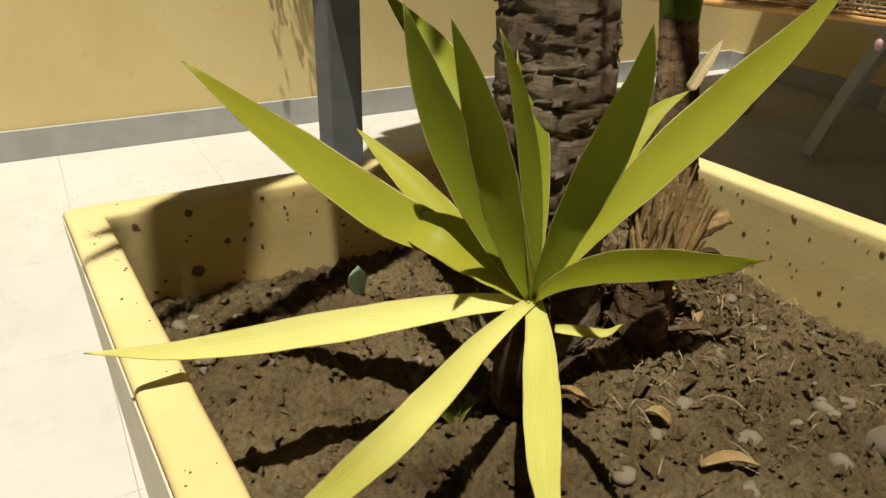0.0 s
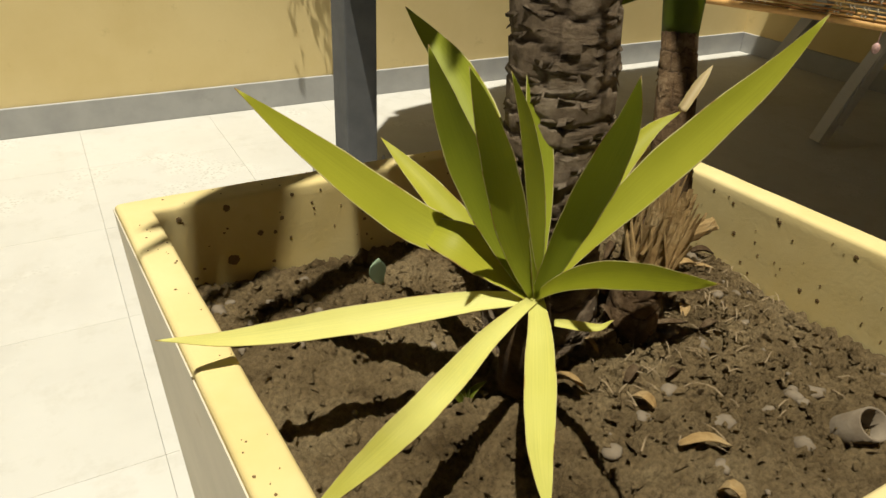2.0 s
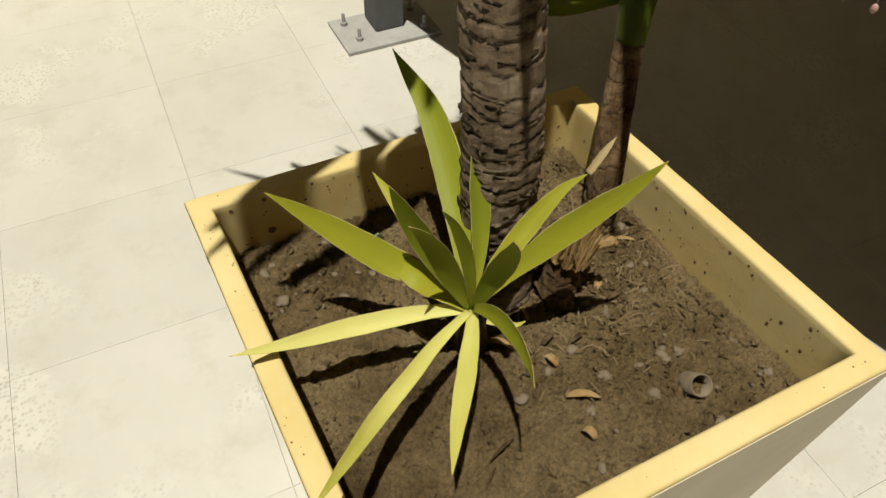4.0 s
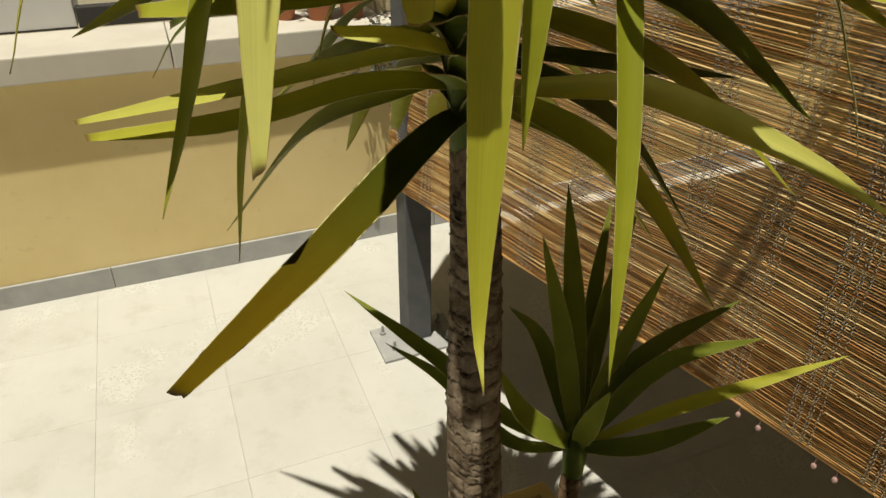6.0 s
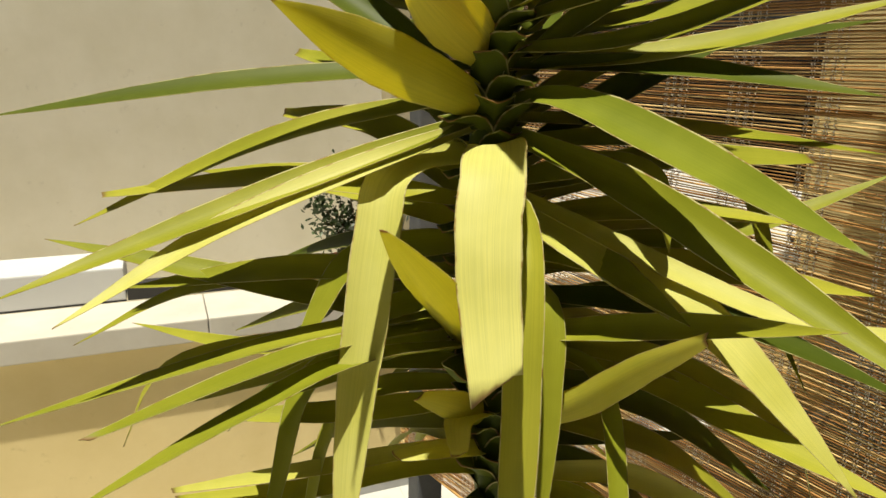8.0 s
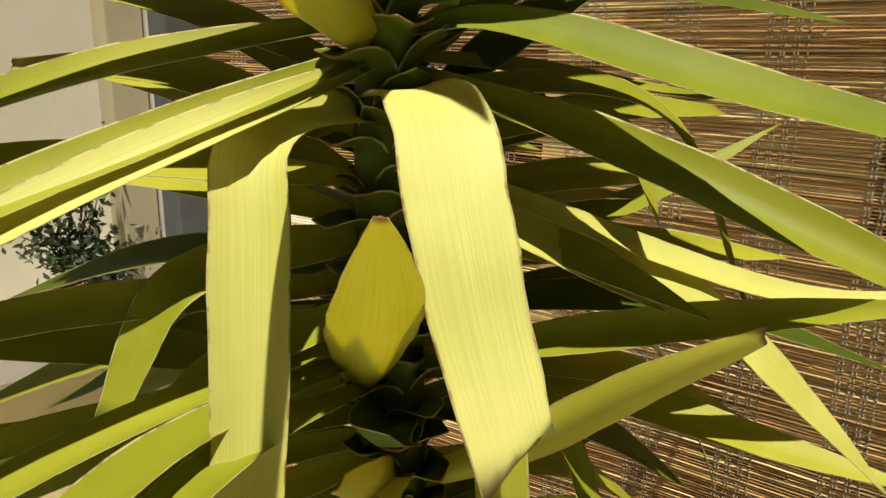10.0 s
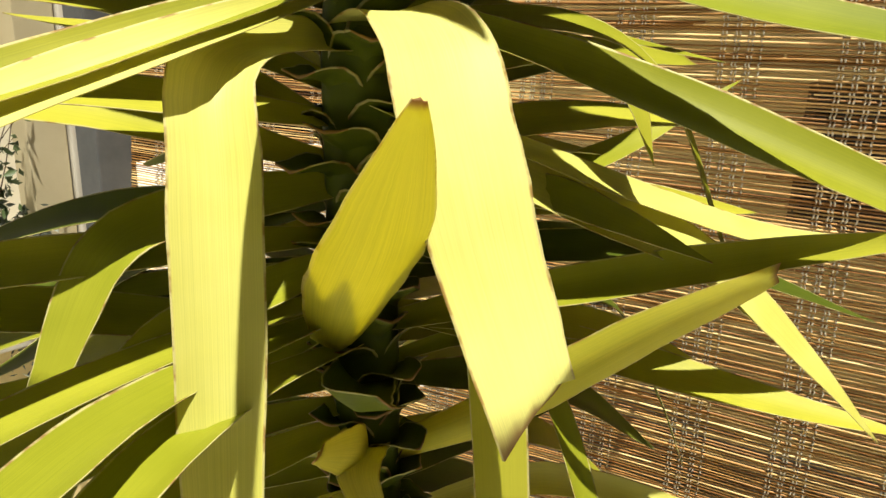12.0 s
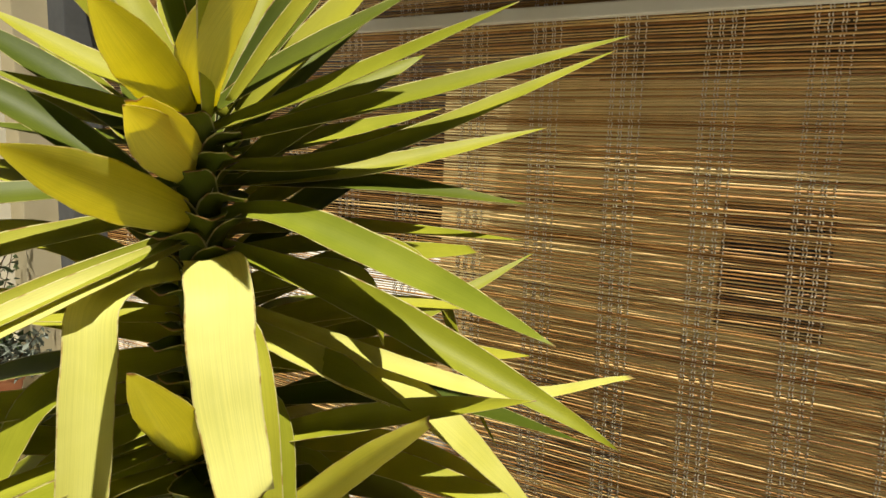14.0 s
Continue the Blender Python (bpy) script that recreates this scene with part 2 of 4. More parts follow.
def spline(pts, n):
    """Points of a smooth line through pts, evenly spread."""
    P = [Vector(p) for p in pts]
    P = [2 * P[0] - P[1]] + P + [2 * P[-1] - P[-2]]
    fine = []
    for i in range(1, len(P) - 2):
        a, b, c, d = P[i - 1], P[i], P[i + 1], P[i + 2]
        for k in range(16):
            t = k / 16
            fine.append(0.5 * ((2 * b) + (c - a) * t + (2 * a - 5 * b + 4 * c - d) * t * t + (3 * b - a - 3 * c + d) * t ** 3))
    fine.append(P[-2])
    run = [0.0]
    for a, b in zip(fine, fine[1:]):
        run.append(run[-1] + (b - a).length)
    out, j = [], 0
    for k in range(n + 1):
        want = run[-1] * k / n
        while j < len(run) - 2 and run[j + 1] < want:
            j += 1
        f = (want - run[j]) / max(run[j + 1] - run[j], 1e-9)
        out.append(fine[j].lerp(fine[j + 1], min(max(f, 0), 1)))
    return out


def tube(pts, radii, sides=10, n=24):
    line = spline(pts, n)
    verts, faces = [], []
    side = None
    for i, p in enumerate(line):
        t = (line[min(i + 1, n)] - line[max(i - 1, 0)]).normalized()
        side = t.orthogonal().normalized() if side is None else (side - t * side.dot(t)).normalized()
        up = t.cross(side)
        f = i / n * (len(radii) - 1)
        k = min(int(f), len(radii) - 2)
        r = radii[k] * (1 - f + k) + radii[k + 1] * (f - k)
        for s in range(sides):
            a = 2 * math.pi * s / sides
            verts.append(p + r * (math.cos(a) * side + math.sin(a) * up))
    for i in range(n):
        for s in range(sides):
            a, b = i * sides + s, i * sides + (s + 1) % sides
            faces.append((a, b, b + sides, a + sides))
    faces += [tuple(range(sides))[::-1], tuple(range(n * sides, n * sides + sides))]
    return verts, faces


def leaf_mesh(pts, width, normal=(-0.28, -0.45, 0.8), channel=0.25, tip=0.0, base=0.42, n=22, thick=0.0016, twist=0.0, wide_at=0.42, wob=0.0, slant=0.1, seed=0):
    """A long sword-shaped leaf along pts: channelled, thin, with a pointed (tip 0) or torn end."""
    line = spline(pts, n)
    rows, rnd = [], random.Random(seed)
    across = (-1.0, -0.94, -0.5, 0.0, 0.5, 0.94, 1.0)
    side = None
    ph = rnd.random() * 6
    for i, p in enumerate(line):
        s = i / n
        t = (line[min(i + 1, n)] - line[max(i - 1, 0)]).normalized()
        if side is None:
            side = t.cross(Vector(normal))
            if side.length < 1e-4:
                side = t.orthogonal()
            side.normalize()
        else:
            side = (side - t * side.dot(t)).normalized()
        sd = Matrix.Rotation(radians(twist) * s, 3, t) @ side
        nm = sd.cross(t).normalized()
        if s < wide_at:
            u = s / wide_at
            w = base + (1 - base) * (math.sin(u * math.pi / 2) if base > 0.3 else u * u * (3 - 2 * u))
        else:
            u = (s - wide_at) / (1 - wide_at)
            w = tip + (1 - tip) * (1 - u ** 1.9)
            if tip == 0:
                w = max(w, 0.015)
        w *= width / 2
        ch = channel * ((1.2 - 0.6 * s) if base > 0.3 else 0.7 + 2.2 * max(0, 0.4 - s))
        row = []
        for k in across:
            rag = 1 + (0.02 * math.sin(31 * s + ph + 2 * k) + 0.012 * rnd.uniform(-1, 1) if abs(k) > 0.9 else 0)
            end = Vector()
            if tip and i == n:
                end = t * width * (slant * k + rnd.uniform(-0.03, 0.03))
            row.append((p + sd * k * w * rag + nm * w * ch * abs(k) ** 1.45 + nm * wob * w * math.sin(9 * s + ph) + end, nm, s, k))
        rows.append(row)
    m = len(across)
    verts, faces, tags = [], [], []
    for layer in (0.5, -0.5):
        for row in rows:
            for p, nm, s, k in row:
                verts.append(p + nm * thick * layer * (1 - 0.6 * abs(k)))
                tags.append((s, k, 0))
    half = (n + 1) * m
    for i in range(n):
        for k in range(m - 1):
            a = i * m + k
            faces.append((a, a + 1, a + m + 1, a + m))
            faces.append((half + a, half + a + m, half + a + m + 1, half + a + 1))
        for k in (0, m - 1):
            a = i * m + k
            q = (a, a + m, half + a + m, half + a)
            faces.append(q if k == 0 else q[::-1])
    for i in (0, n):
        for k in range(m - 1):
            a = i * m + k
            q = (a, half + a, half + a + 1, a + 1)
            faces.append(q if i == 0 else q[::-1])
    me = mesh_from("leaf", verts, faces)
    at = me.attributes.new("along", "FLOAT_VECTOR", "POINT")
    at.data.foreach_set("vector", [c for t_ in tags for c in t_])
    return me


def leaf(parent, mat, pts, width, **kw):
    return put_mesh("leaf", leaf_mesh(pts, width, **kw), mat, parent)


def outward(base, yaw, rise, length, droop):
    """Three points of a leaf that leaves base at a heading and rise (degrees) and sags by droop metres at the tip."""
    a, e = radians(yaw), radians(rise)
    d = Vector((math.cos(a) * math.cos(e), math.sin(a) * math.cos(e), math.sin(e)))
    b = Vector(base)
    return [b, b + d * length * 0.5 - Vector((0, 0, droop * 0.22)), b + d * length - Vector((0, 0, droop))]


# ---------- floor ----------
floor = new("floor", mesh_from("floor", [(-9, -9, -0.004), (9, -9, -0.004), (9, 9, -0.004), (-9, 9, -0.004)], [(0, 1, 2, 3)], False))
floor.data.materials.append(GROUT)
tagged(floor, "terrace floor of worn pale marble tiles", "floor", kind="structure")

# ---------- parapet wall with grey skirting and stone coping ----------
WY = 0.70                                             # front face of the parapet
wall = part("wall_back", box_bm((-5.0, WY, 0.0), (2.83, WY + 0.2, 0.905)), OCHRE)
tagged(wall, "low parapet wall in ochre-yellow painted plaster", "wall", kind="structure")
for x0, x1 in ((-5.0, -2.4), (-2.398, -1.02), (-1.018, 0.42), (0.422, 2.608)):
    ob = part("baseboard", box_bm((x0, WY - 0.014, 0.0), (x1, WY - 0.0005, 0.100), 0.003), GREYTRIM)
    tagged(ob, "grey marble skirting strip along the ochre wall", "skirting", kind="structure")
for x0, x1 in ((-5.0, -2.0), (-1.997, -0.62), (-0.617, 0.9), (0.903, 2.83)):
    ob = part("coping", box_bm((x0, WY - 0.062, 0.905), (x1, WY + 0.26, 1.0), 0.006), COPING)
    tagged(ob, "pale stone coping slab on top of the parapet", "coping", kind="structure")

# right-hand wall of the shaded room
side = part("wall_side", box_bm((2.61, -4.6, 0.0), (2.81, WY - 0.001, 2.6)), OCHRE)
tagged(side, "ochre wall of the shaded room behind the blind", "wall", kind="structure")
ob = part("baseboard", box_bm((2.596, -4.6, 0.0), (2.6095, WY - 0.016, 0.100), 0.003), GREYTRIM)
tagged(ob, "grey marble skirting strip in the shaded room", "skirting", kind="structure")

# neighbour's cream wall beyond the parapet
far = part("wall_far", box_bm((-7.0, 2.9, -0.5), (0.95, 3.1, 5.2)), CREAM)
tagged(far, "plain cream plastered house wall beyond the parapet", "wall", kind="structure")
# unseen wall behind the viewpoint, added to close the place
rear = part("wall_rear", box_bm((-6.0, -5.2, 0.0), (5.0, -5.0, 2.6)), CREAM)
tagged(rear, "unseen plain cream wall added to close the terrace", "wall", kind="structure")

# unseen end wall, added to shut light out of the room
room = part("wall_room", box_bm((0.75, -4.8, 0.0), (2.83, -4.6, 2.6)), BROWNWALL)
tagged(room, "brown wall out of view, added to keep the room dark", "wall", kind="structure")

# unseen roof over the shaded room, its outline set from its shade
bm = bmesh.new()
plan = [(0.035, 0.02), (0.62, 0.16), (2.83, 0.16), (2.83, -4.6), (0.62, -4.6)]
low = bm.faces.new([bm.verts.new((x, y, 2.42)) for x, y in plan])
up = bmesh.ops.extrude_face_region(bm, geom=[low])["geom"]
bmesh.ops.translate(bm, vec=(0, 0, 0.1), verts=[v for v in up if isinstance(v, bmesh.types.BMVert)])
bmesh.ops.recalc_face_normals(bm, faces=bm.faces)
roof = part("ceiling", bm, ROOF_DARK)
tagged(roof, "dark roof, itself out of view, over the shaded sitting area", "roof", kind="structure")

# ---------- steel post ----------
post = thing("steel_post", "grey-painted square steel post bolted to the floor", "post")
part("shaft", box_bm((0.0, -0.112, 0.012), (0.094, -0.012, 2.419), 0.006), STEEL, post)
plate = part("base_plate", box_bm((-0.115, -0.185, 0.0), (0.19, 0.01, 0.012), 0.002), PLATE, post, "galvanised base plate with rusty edges")
for bx, by in ((-0.06, -0.13), (-0.075, -0.03), (0.15, -0.14), (0.15, -0.03)):
    bm = bmesh.new()
    bmesh.ops.create_cone(bm, cap_ends=True, segments=6, radius1=0.012, radius2=0.012, depth=0.011, matrix=pose(bx, by, 0.0175))
    bmesh.ops.create_cone(bm, cap_ends=True, segments=10, radius1=0.006, radius2=0.005, depth=0.03, matrix=pose(bx, by, 0.036))
    part("bolt", bm, PLATE, post, "steel anchor bolt with nut")
hook_v, hook_f = tube([(0.094, -0.03, 1.70), (0.125, -0.035, 1.705), (0.135, -0.035, 1.66), (0.115, -0.035, 1.62), (0.105, -0.035, 1.65)], [0.003, 0.003], 6, 20)
put_mesh("hook", mesh_from("hook", hook_v, hook_f), WHITE, post, "white wire hook")

# ---------- planter ----------
RIM = 0.607
IN_W, IN_D, TH = 0.495, 0.460, 0.027


def around(x, y):
    """Plan of the slightly skewed planter: along its back wall and forward from it."""
    u, v = x / IN_W, -y / IN_D
    back = Vector((-0.640 + 0.490 * u, -1.306 + 0.004 * u))
    front = Vector((-0.613 + 0.496 * u, -1.772 + 0.008 * u))
    p = back.lerp(front, v)
    return (p.x, p.y)


def planter():
    pl = thing("planter", "square yellow-painted concrete planter with pitted faces", "planter")
    rnd = random.Random(5)
    bm = bmesh.new()
    outer = [(-TH, -IN_D - TH), (IN_W + TH, -IN_D - TH), (IN_W + TH, TH), (-TH, TH)]
    inner = [(0, -IN_D), (IN_W, -IN_D), (IN_W, 0), (0, 0)]
    ring = lambda pts, z, g=0.0: [bm.verts.new((*around(x + (g if x > 0.2 else -g), y + (-g if y < -0.2 else g)), z)) for x, y in pts]
    ob_, ot, it, ib = ring(outer, 0.0, -0.03), ring(outer, RIM), ring(inner, RIM), ring(inner, 0.40)
    for a, b in ((ob_, ot), (ot, it), (it, ib)):
        for i in range(4):
            bm.faces.new((a[i], a[(i + 1) % 4], b[(i + 1) % 4], b[i]))
    bm.faces.new(ib)
    bm.faces.new(ob_[::-1])
    edges = [e for e in bm.edges if all(abs(v.co.z - RIM) < 1e-4 for v in e.verts)]
    bmesh.ops.bevel(bm, geom=edges, offset=0.004, segments=3, affect="EDGES", profile=0.5)
    bmesh.ops.subdivide_edges(bm, edges=[e for e in bm.edges if e.calc_length() > 0.2], cuts=24, use_grid_fill=True)
    for v in bm.verts:
        k = noise.noise(v.co * 28) * 0.0004 + noise.noise(v.co * 90) * 0.0001
        v.co += Vector((k, k, k * 0.8))
    bmesh.ops.recalc_face_normals(bm, faces=bm.faces)
    part("wall", bm, PLANTER, pl, "pitted yellow-painted concrete walls", True)
    # worn pale outer render, a thin skin on each side
    top = [(-TH, TH), (IN_W + TH, TH), (IN_W + TH, -IN_D - TH), (-TH, -IN_D - TH)]
    foot = [(x + (0.03 if x < 0 else -0.03), y + (-0.03 if y > 0 else 0.03)) for x, y in top]
    mid = Vector(around(IN_W / 2, -IN_D / 2))
    for i in range(4):
        k = (i + 1) % 4
        b3 = bmesh.new()
        rows = []
        for off in (0.0004, 0.0018):
            for (x, y), z in ((foot[i], 0.001), (foot[k], 0.001), (top[k], RIM - 0.006), (top[i], RIM - 0.006)):
                p = Vector(around(x, y))
                p += (p - mid).normalized() * off
                rows.append(b3.verts.new((p.x, p.y, z)))
        for q in ((0, 1, 2, 3), (7, 6, 5, 4), (0, 4, 5, 1), (1, 5, 6, 2), (2, 6, 7, 3), (3, 7, 4, 0)):
            b3.faces.new([rows[j] for j in q])
        bmesh.ops.recalc_face_normals(b3, faces=b3.faces)
        part("outer_face", b3, SKIN, pl, "worn pale grey-beige outer face")
    # blow holes in the cast faces, as flat discs with their shade painted dark
    def pit(p, n, r):
        b2 = bmesh.new()
        bmesh.ops.create_icosphere(b2, subdivisions=2, radius=1)
        for v in b2.verts:
            v.co *= 1 + 0.5 * noise.noise(v.co * 2 + Vector(p) * 50)
        q = Vector(n).to_track_quat("Z", "Y").to_matrix().to_4x4()
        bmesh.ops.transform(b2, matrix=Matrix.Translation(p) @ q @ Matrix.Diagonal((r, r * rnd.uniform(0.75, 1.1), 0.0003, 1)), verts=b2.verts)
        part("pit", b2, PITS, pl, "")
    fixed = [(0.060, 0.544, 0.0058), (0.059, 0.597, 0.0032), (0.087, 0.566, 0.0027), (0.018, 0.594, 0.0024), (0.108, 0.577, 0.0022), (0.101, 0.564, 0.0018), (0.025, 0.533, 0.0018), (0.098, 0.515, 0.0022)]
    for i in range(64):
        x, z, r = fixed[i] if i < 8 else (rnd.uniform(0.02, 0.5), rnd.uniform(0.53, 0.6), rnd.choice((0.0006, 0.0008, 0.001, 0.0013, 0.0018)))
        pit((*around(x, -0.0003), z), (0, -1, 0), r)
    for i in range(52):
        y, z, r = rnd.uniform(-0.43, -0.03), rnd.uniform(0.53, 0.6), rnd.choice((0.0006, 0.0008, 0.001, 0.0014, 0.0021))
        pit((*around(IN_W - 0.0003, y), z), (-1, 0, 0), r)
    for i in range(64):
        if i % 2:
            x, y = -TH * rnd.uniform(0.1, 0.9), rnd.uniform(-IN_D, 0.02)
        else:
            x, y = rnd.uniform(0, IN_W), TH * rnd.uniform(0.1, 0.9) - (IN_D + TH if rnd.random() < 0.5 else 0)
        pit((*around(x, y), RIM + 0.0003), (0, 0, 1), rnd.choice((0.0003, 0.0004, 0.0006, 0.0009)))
    return pl


SKIN = plaster("worn_pale_render", (0.50, 0.46, 0.36), (0.58, 0.53, 0.42), (0.42, 0.36, 0.24), 120, 0.2, 7)
PITS = material("painted_pit_shade", (0.16, 0.1, 0.04), 0.95)
planter()


def soil_height(x, y):
    return 0.522 + 0.012 * noise.noise(Vector((x * 6, y * 6, 0))) + 0.03 * math.exp(-((x + 0.27) ** 2 + (y + 1.47) ** 2) / 0.012)


def soil():
    n = 330
    verts, faces = [], []
    for j in range(n + 1):
        for i in range(n + 1):
            x, y = around(0.002 + (IN_W - 0.004) * i / n, -0.002 - (IN_D - 0.004) * j / n)
            p = Vector((x, y, 0))
            h = soil_height(x, y)
            h += 0.006 * noise.noise(p * 35) + 0.006 * abs(noise.noise(p * 80)) + 0.0042 * noise.noise(p * 170) + 0.0028 * abs(noise.noise(p * 330)) + 0.0012 * noise.noise(p * 600)
            crack = abs(noise.noise(p * 22 + Vector((3, 1, 4))))
            h -= 0.006 * max(0, 1 - crack / 0.07)
            verts.append((x, y, h))
    for j in range(n):
        for i in range(n):
            a = j * (n + 1) + i
            faces.append((a, a + n + 1, a + n + 2, a + 1))
    ob = put_mesh("soil", mesh_from("soil", verts, faces), SOIL)
    tagged(ob, "dry cracked brown soil filling the planter", "soil", kind="stuff")


soil()


def pebbles():
    rnd = random.Random(8)
    for i in range(110):
        u, v = rnd.random(), rnd.random()
        if i < 55:
            u, v = 1 - 0.42 * u * u - 0.02, 0.25 + 0.7 * v
        elif i < 85:
            u, v = 0.03 + 0.3 * u * u, 0.02 + 0.25 * v
        x, y = around(0.015 + u * (IN_W - 0.03), -0.015 - v * (IN_D - 0.03))
        r = rnd.choice((0.002, 0.0025, 0.003, 0.004, 0.0055, 0.0075))
        bm = bmesh.new()
        bmesh.ops.create_icosphere(bm, subdivisions=2, radius=r)
        o = Vector((rnd.random() * 9, rnd.random() * 9, rnd.random() * 9))
        for w in bm.verts:
            w.co *= 1 + 0.6 * noise.noise(w.co / r * 0.9 + o)
            w.co.z *= 0.72
        ob = part("pebble", bm, STONE, smooth=True)
        ob.matrix_world = pose(x, y, soil_height(x, y) + r * 0.1, 0, 0, rnd.uniform(0, 360))
        tagged(ob, "small grey pebble on the soil", "pebble", "pebbles on the soil")


pebbles()


# ---------- trunks ----------
def trunk(name_parent, pts, radii, mat, rings, step, seed, label, height):
    line_n = 420
    rnd = random.Random(seed)
    verts, faces, fissure = [], [], []
    line = spline(pts, line_n)
    sides = 52
    for i, p in enumerate(line):
        s = i / line_n
        f = s * (len(radii) - 1)
        k = min(int(f), len(radii) - 2)
        r0 = radii[k] * (1 - f + k) + radii[k + 1] * (f - k)
        for a in range(sides):
            th = 2 * math.pi * a / sides
            q = Vector((math.cos(th), math.sin(th), p.z * 9 + seed))
            d = 0.06 * noise.noise(q * 1.7) + 0.05 * noise.noise(q * 5)
            warp = 0.55 * noise.noise(Vector((math.cos(th) * 1.3, math.sin(th) * 1.3, p.z * 7 + seed))) + 0.25 * noise.noise(Vector((math.cos(th) * 4, math.sin(th) * 4, p.z * 30 + seed)))
            row = p.z * rings + warp + 1.1 * noise.noise(Vector((seed, 2.0, p.z * 21)))
            saw = row % 1.0
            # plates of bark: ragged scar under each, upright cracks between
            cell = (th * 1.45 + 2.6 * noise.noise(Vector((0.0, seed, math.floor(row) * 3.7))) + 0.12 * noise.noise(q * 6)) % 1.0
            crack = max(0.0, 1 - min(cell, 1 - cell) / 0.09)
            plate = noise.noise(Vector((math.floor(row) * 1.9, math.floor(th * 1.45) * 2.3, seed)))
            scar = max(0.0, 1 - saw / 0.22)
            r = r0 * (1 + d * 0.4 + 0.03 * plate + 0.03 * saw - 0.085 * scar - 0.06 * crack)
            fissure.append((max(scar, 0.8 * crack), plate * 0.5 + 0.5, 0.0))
            verts.append(p + Vector((math.cos(th) * r, math.sin(th) * r, 0)))
    for i in range(line_n):
        for a in range(sides):
            x, y = i * sides + a, i * sides + (a + 1) % sides
            faces.append((x, y, y + sides, x + sides))
    faces.append(tuple(range(line_n * sides, line_n * sides + sides)))
    me = mesh_from("trunk", verts, faces)
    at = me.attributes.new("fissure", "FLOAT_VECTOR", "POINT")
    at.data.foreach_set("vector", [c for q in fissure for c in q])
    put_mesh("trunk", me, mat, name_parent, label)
    # leaf-scar flakes that stand off the bark
    v2, f2 = [], []
    for j in range(step):
        i = rnd.randrange(4, line_n - 2)
        p = line[i]
        f = i / line_n * (len(radii) - 1)
        k = min(int(f), len(radii) - 2)
        r = radii[k] * (1 - f + k) + radii[k + 1] * (f - k)
        th, w, h = rnd.uniform(0, 6.283), rnd.uniform(0.25, 0.9), rnd.uniform(0.003, 0.007) * height
        b = len(v2)
        tilt = rnd.uniform(-0.3, 0.3)
        for e in range(5):
            a = th + (e / 4 - 0.5) * w
            dz = tilt * (e / 4 - 0.5) * 0.02
            for q, (rr, z) in enumerate(((1.0, 0), (1.03 + 0.06 * rnd.random() ** 3, -h * math.sin(math.pi * (0.15 + 0.7 * e / 4))), (1.02, -h * 0.2))):
                v2.append(p + Vector((math.cos(a) * r * rr, math.sin(a) * r * rr, z + dz)))
        for e in range(4):
            o = b + e * 3
            f2 += [(o, o + 1, o + 4, o + 3), (o + 1, o + 2, o + 5, o + 4)]
    fl = put_mesh("bark_fringe", mesh_from("scars", v2, f2), mat, name_parent, "curled remains of old leaf bases")
    fl["kind"] = "stuff"


# ---------- the tall yucca ----------
tall = thing("tall_yucca", "tall yucca with ringed bark trunk and long sword leaves", "yucca")
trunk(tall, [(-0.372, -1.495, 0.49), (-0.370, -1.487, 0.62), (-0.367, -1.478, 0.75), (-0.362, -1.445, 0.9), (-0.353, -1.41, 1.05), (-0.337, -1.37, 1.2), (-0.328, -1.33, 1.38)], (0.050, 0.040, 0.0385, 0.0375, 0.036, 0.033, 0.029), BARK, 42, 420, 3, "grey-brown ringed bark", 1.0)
AX = [(-0.33, -1.33, 1.36), (-0.345, -1.33, 1.6), (-0.355, -1.33, 1.85), (-0.36, -1.33, 2.15)]
sv, sf = tube(AX, (0.027, 0.030, 0.030, 0.014), 16, 30)
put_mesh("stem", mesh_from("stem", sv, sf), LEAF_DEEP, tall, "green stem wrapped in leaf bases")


def crown():
    rnd = random.Random(21)
    gold = 137.5
    k = 0
    for i in range(150):
        s = i / 149
        z = 1.42 + 0.70 * s
        yaw = (i * gold + 20) % 360
        # the side that faces the walk is set leaf by leaf below
        front = math.cos(radians(yaw - 235))
        if front > (0.2 if 1.62 < z < 1.85 else -0.25) and z < 2.08:
            continue
        rise = -18 + 75 * s ** 1.6 + rnd.uniform(-8, 8)
        length = rnd.uniform(0.44, 0.62) * (1.0 - 0.25 * s)
        if math.cos(radians(yaw)) > 0.3:
            length *= 0.9
        drop = (0.16 - 0.14 * s) * rnd.uniform(0.5, 1.4)
        base = (-0.345 + 0.03 * math.cos(radians(yaw)), -1.33 + 0.03 * math.sin(radians(yaw)), z)
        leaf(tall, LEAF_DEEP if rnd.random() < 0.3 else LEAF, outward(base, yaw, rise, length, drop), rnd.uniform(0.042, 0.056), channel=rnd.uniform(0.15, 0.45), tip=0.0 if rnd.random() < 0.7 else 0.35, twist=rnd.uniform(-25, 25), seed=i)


crown()


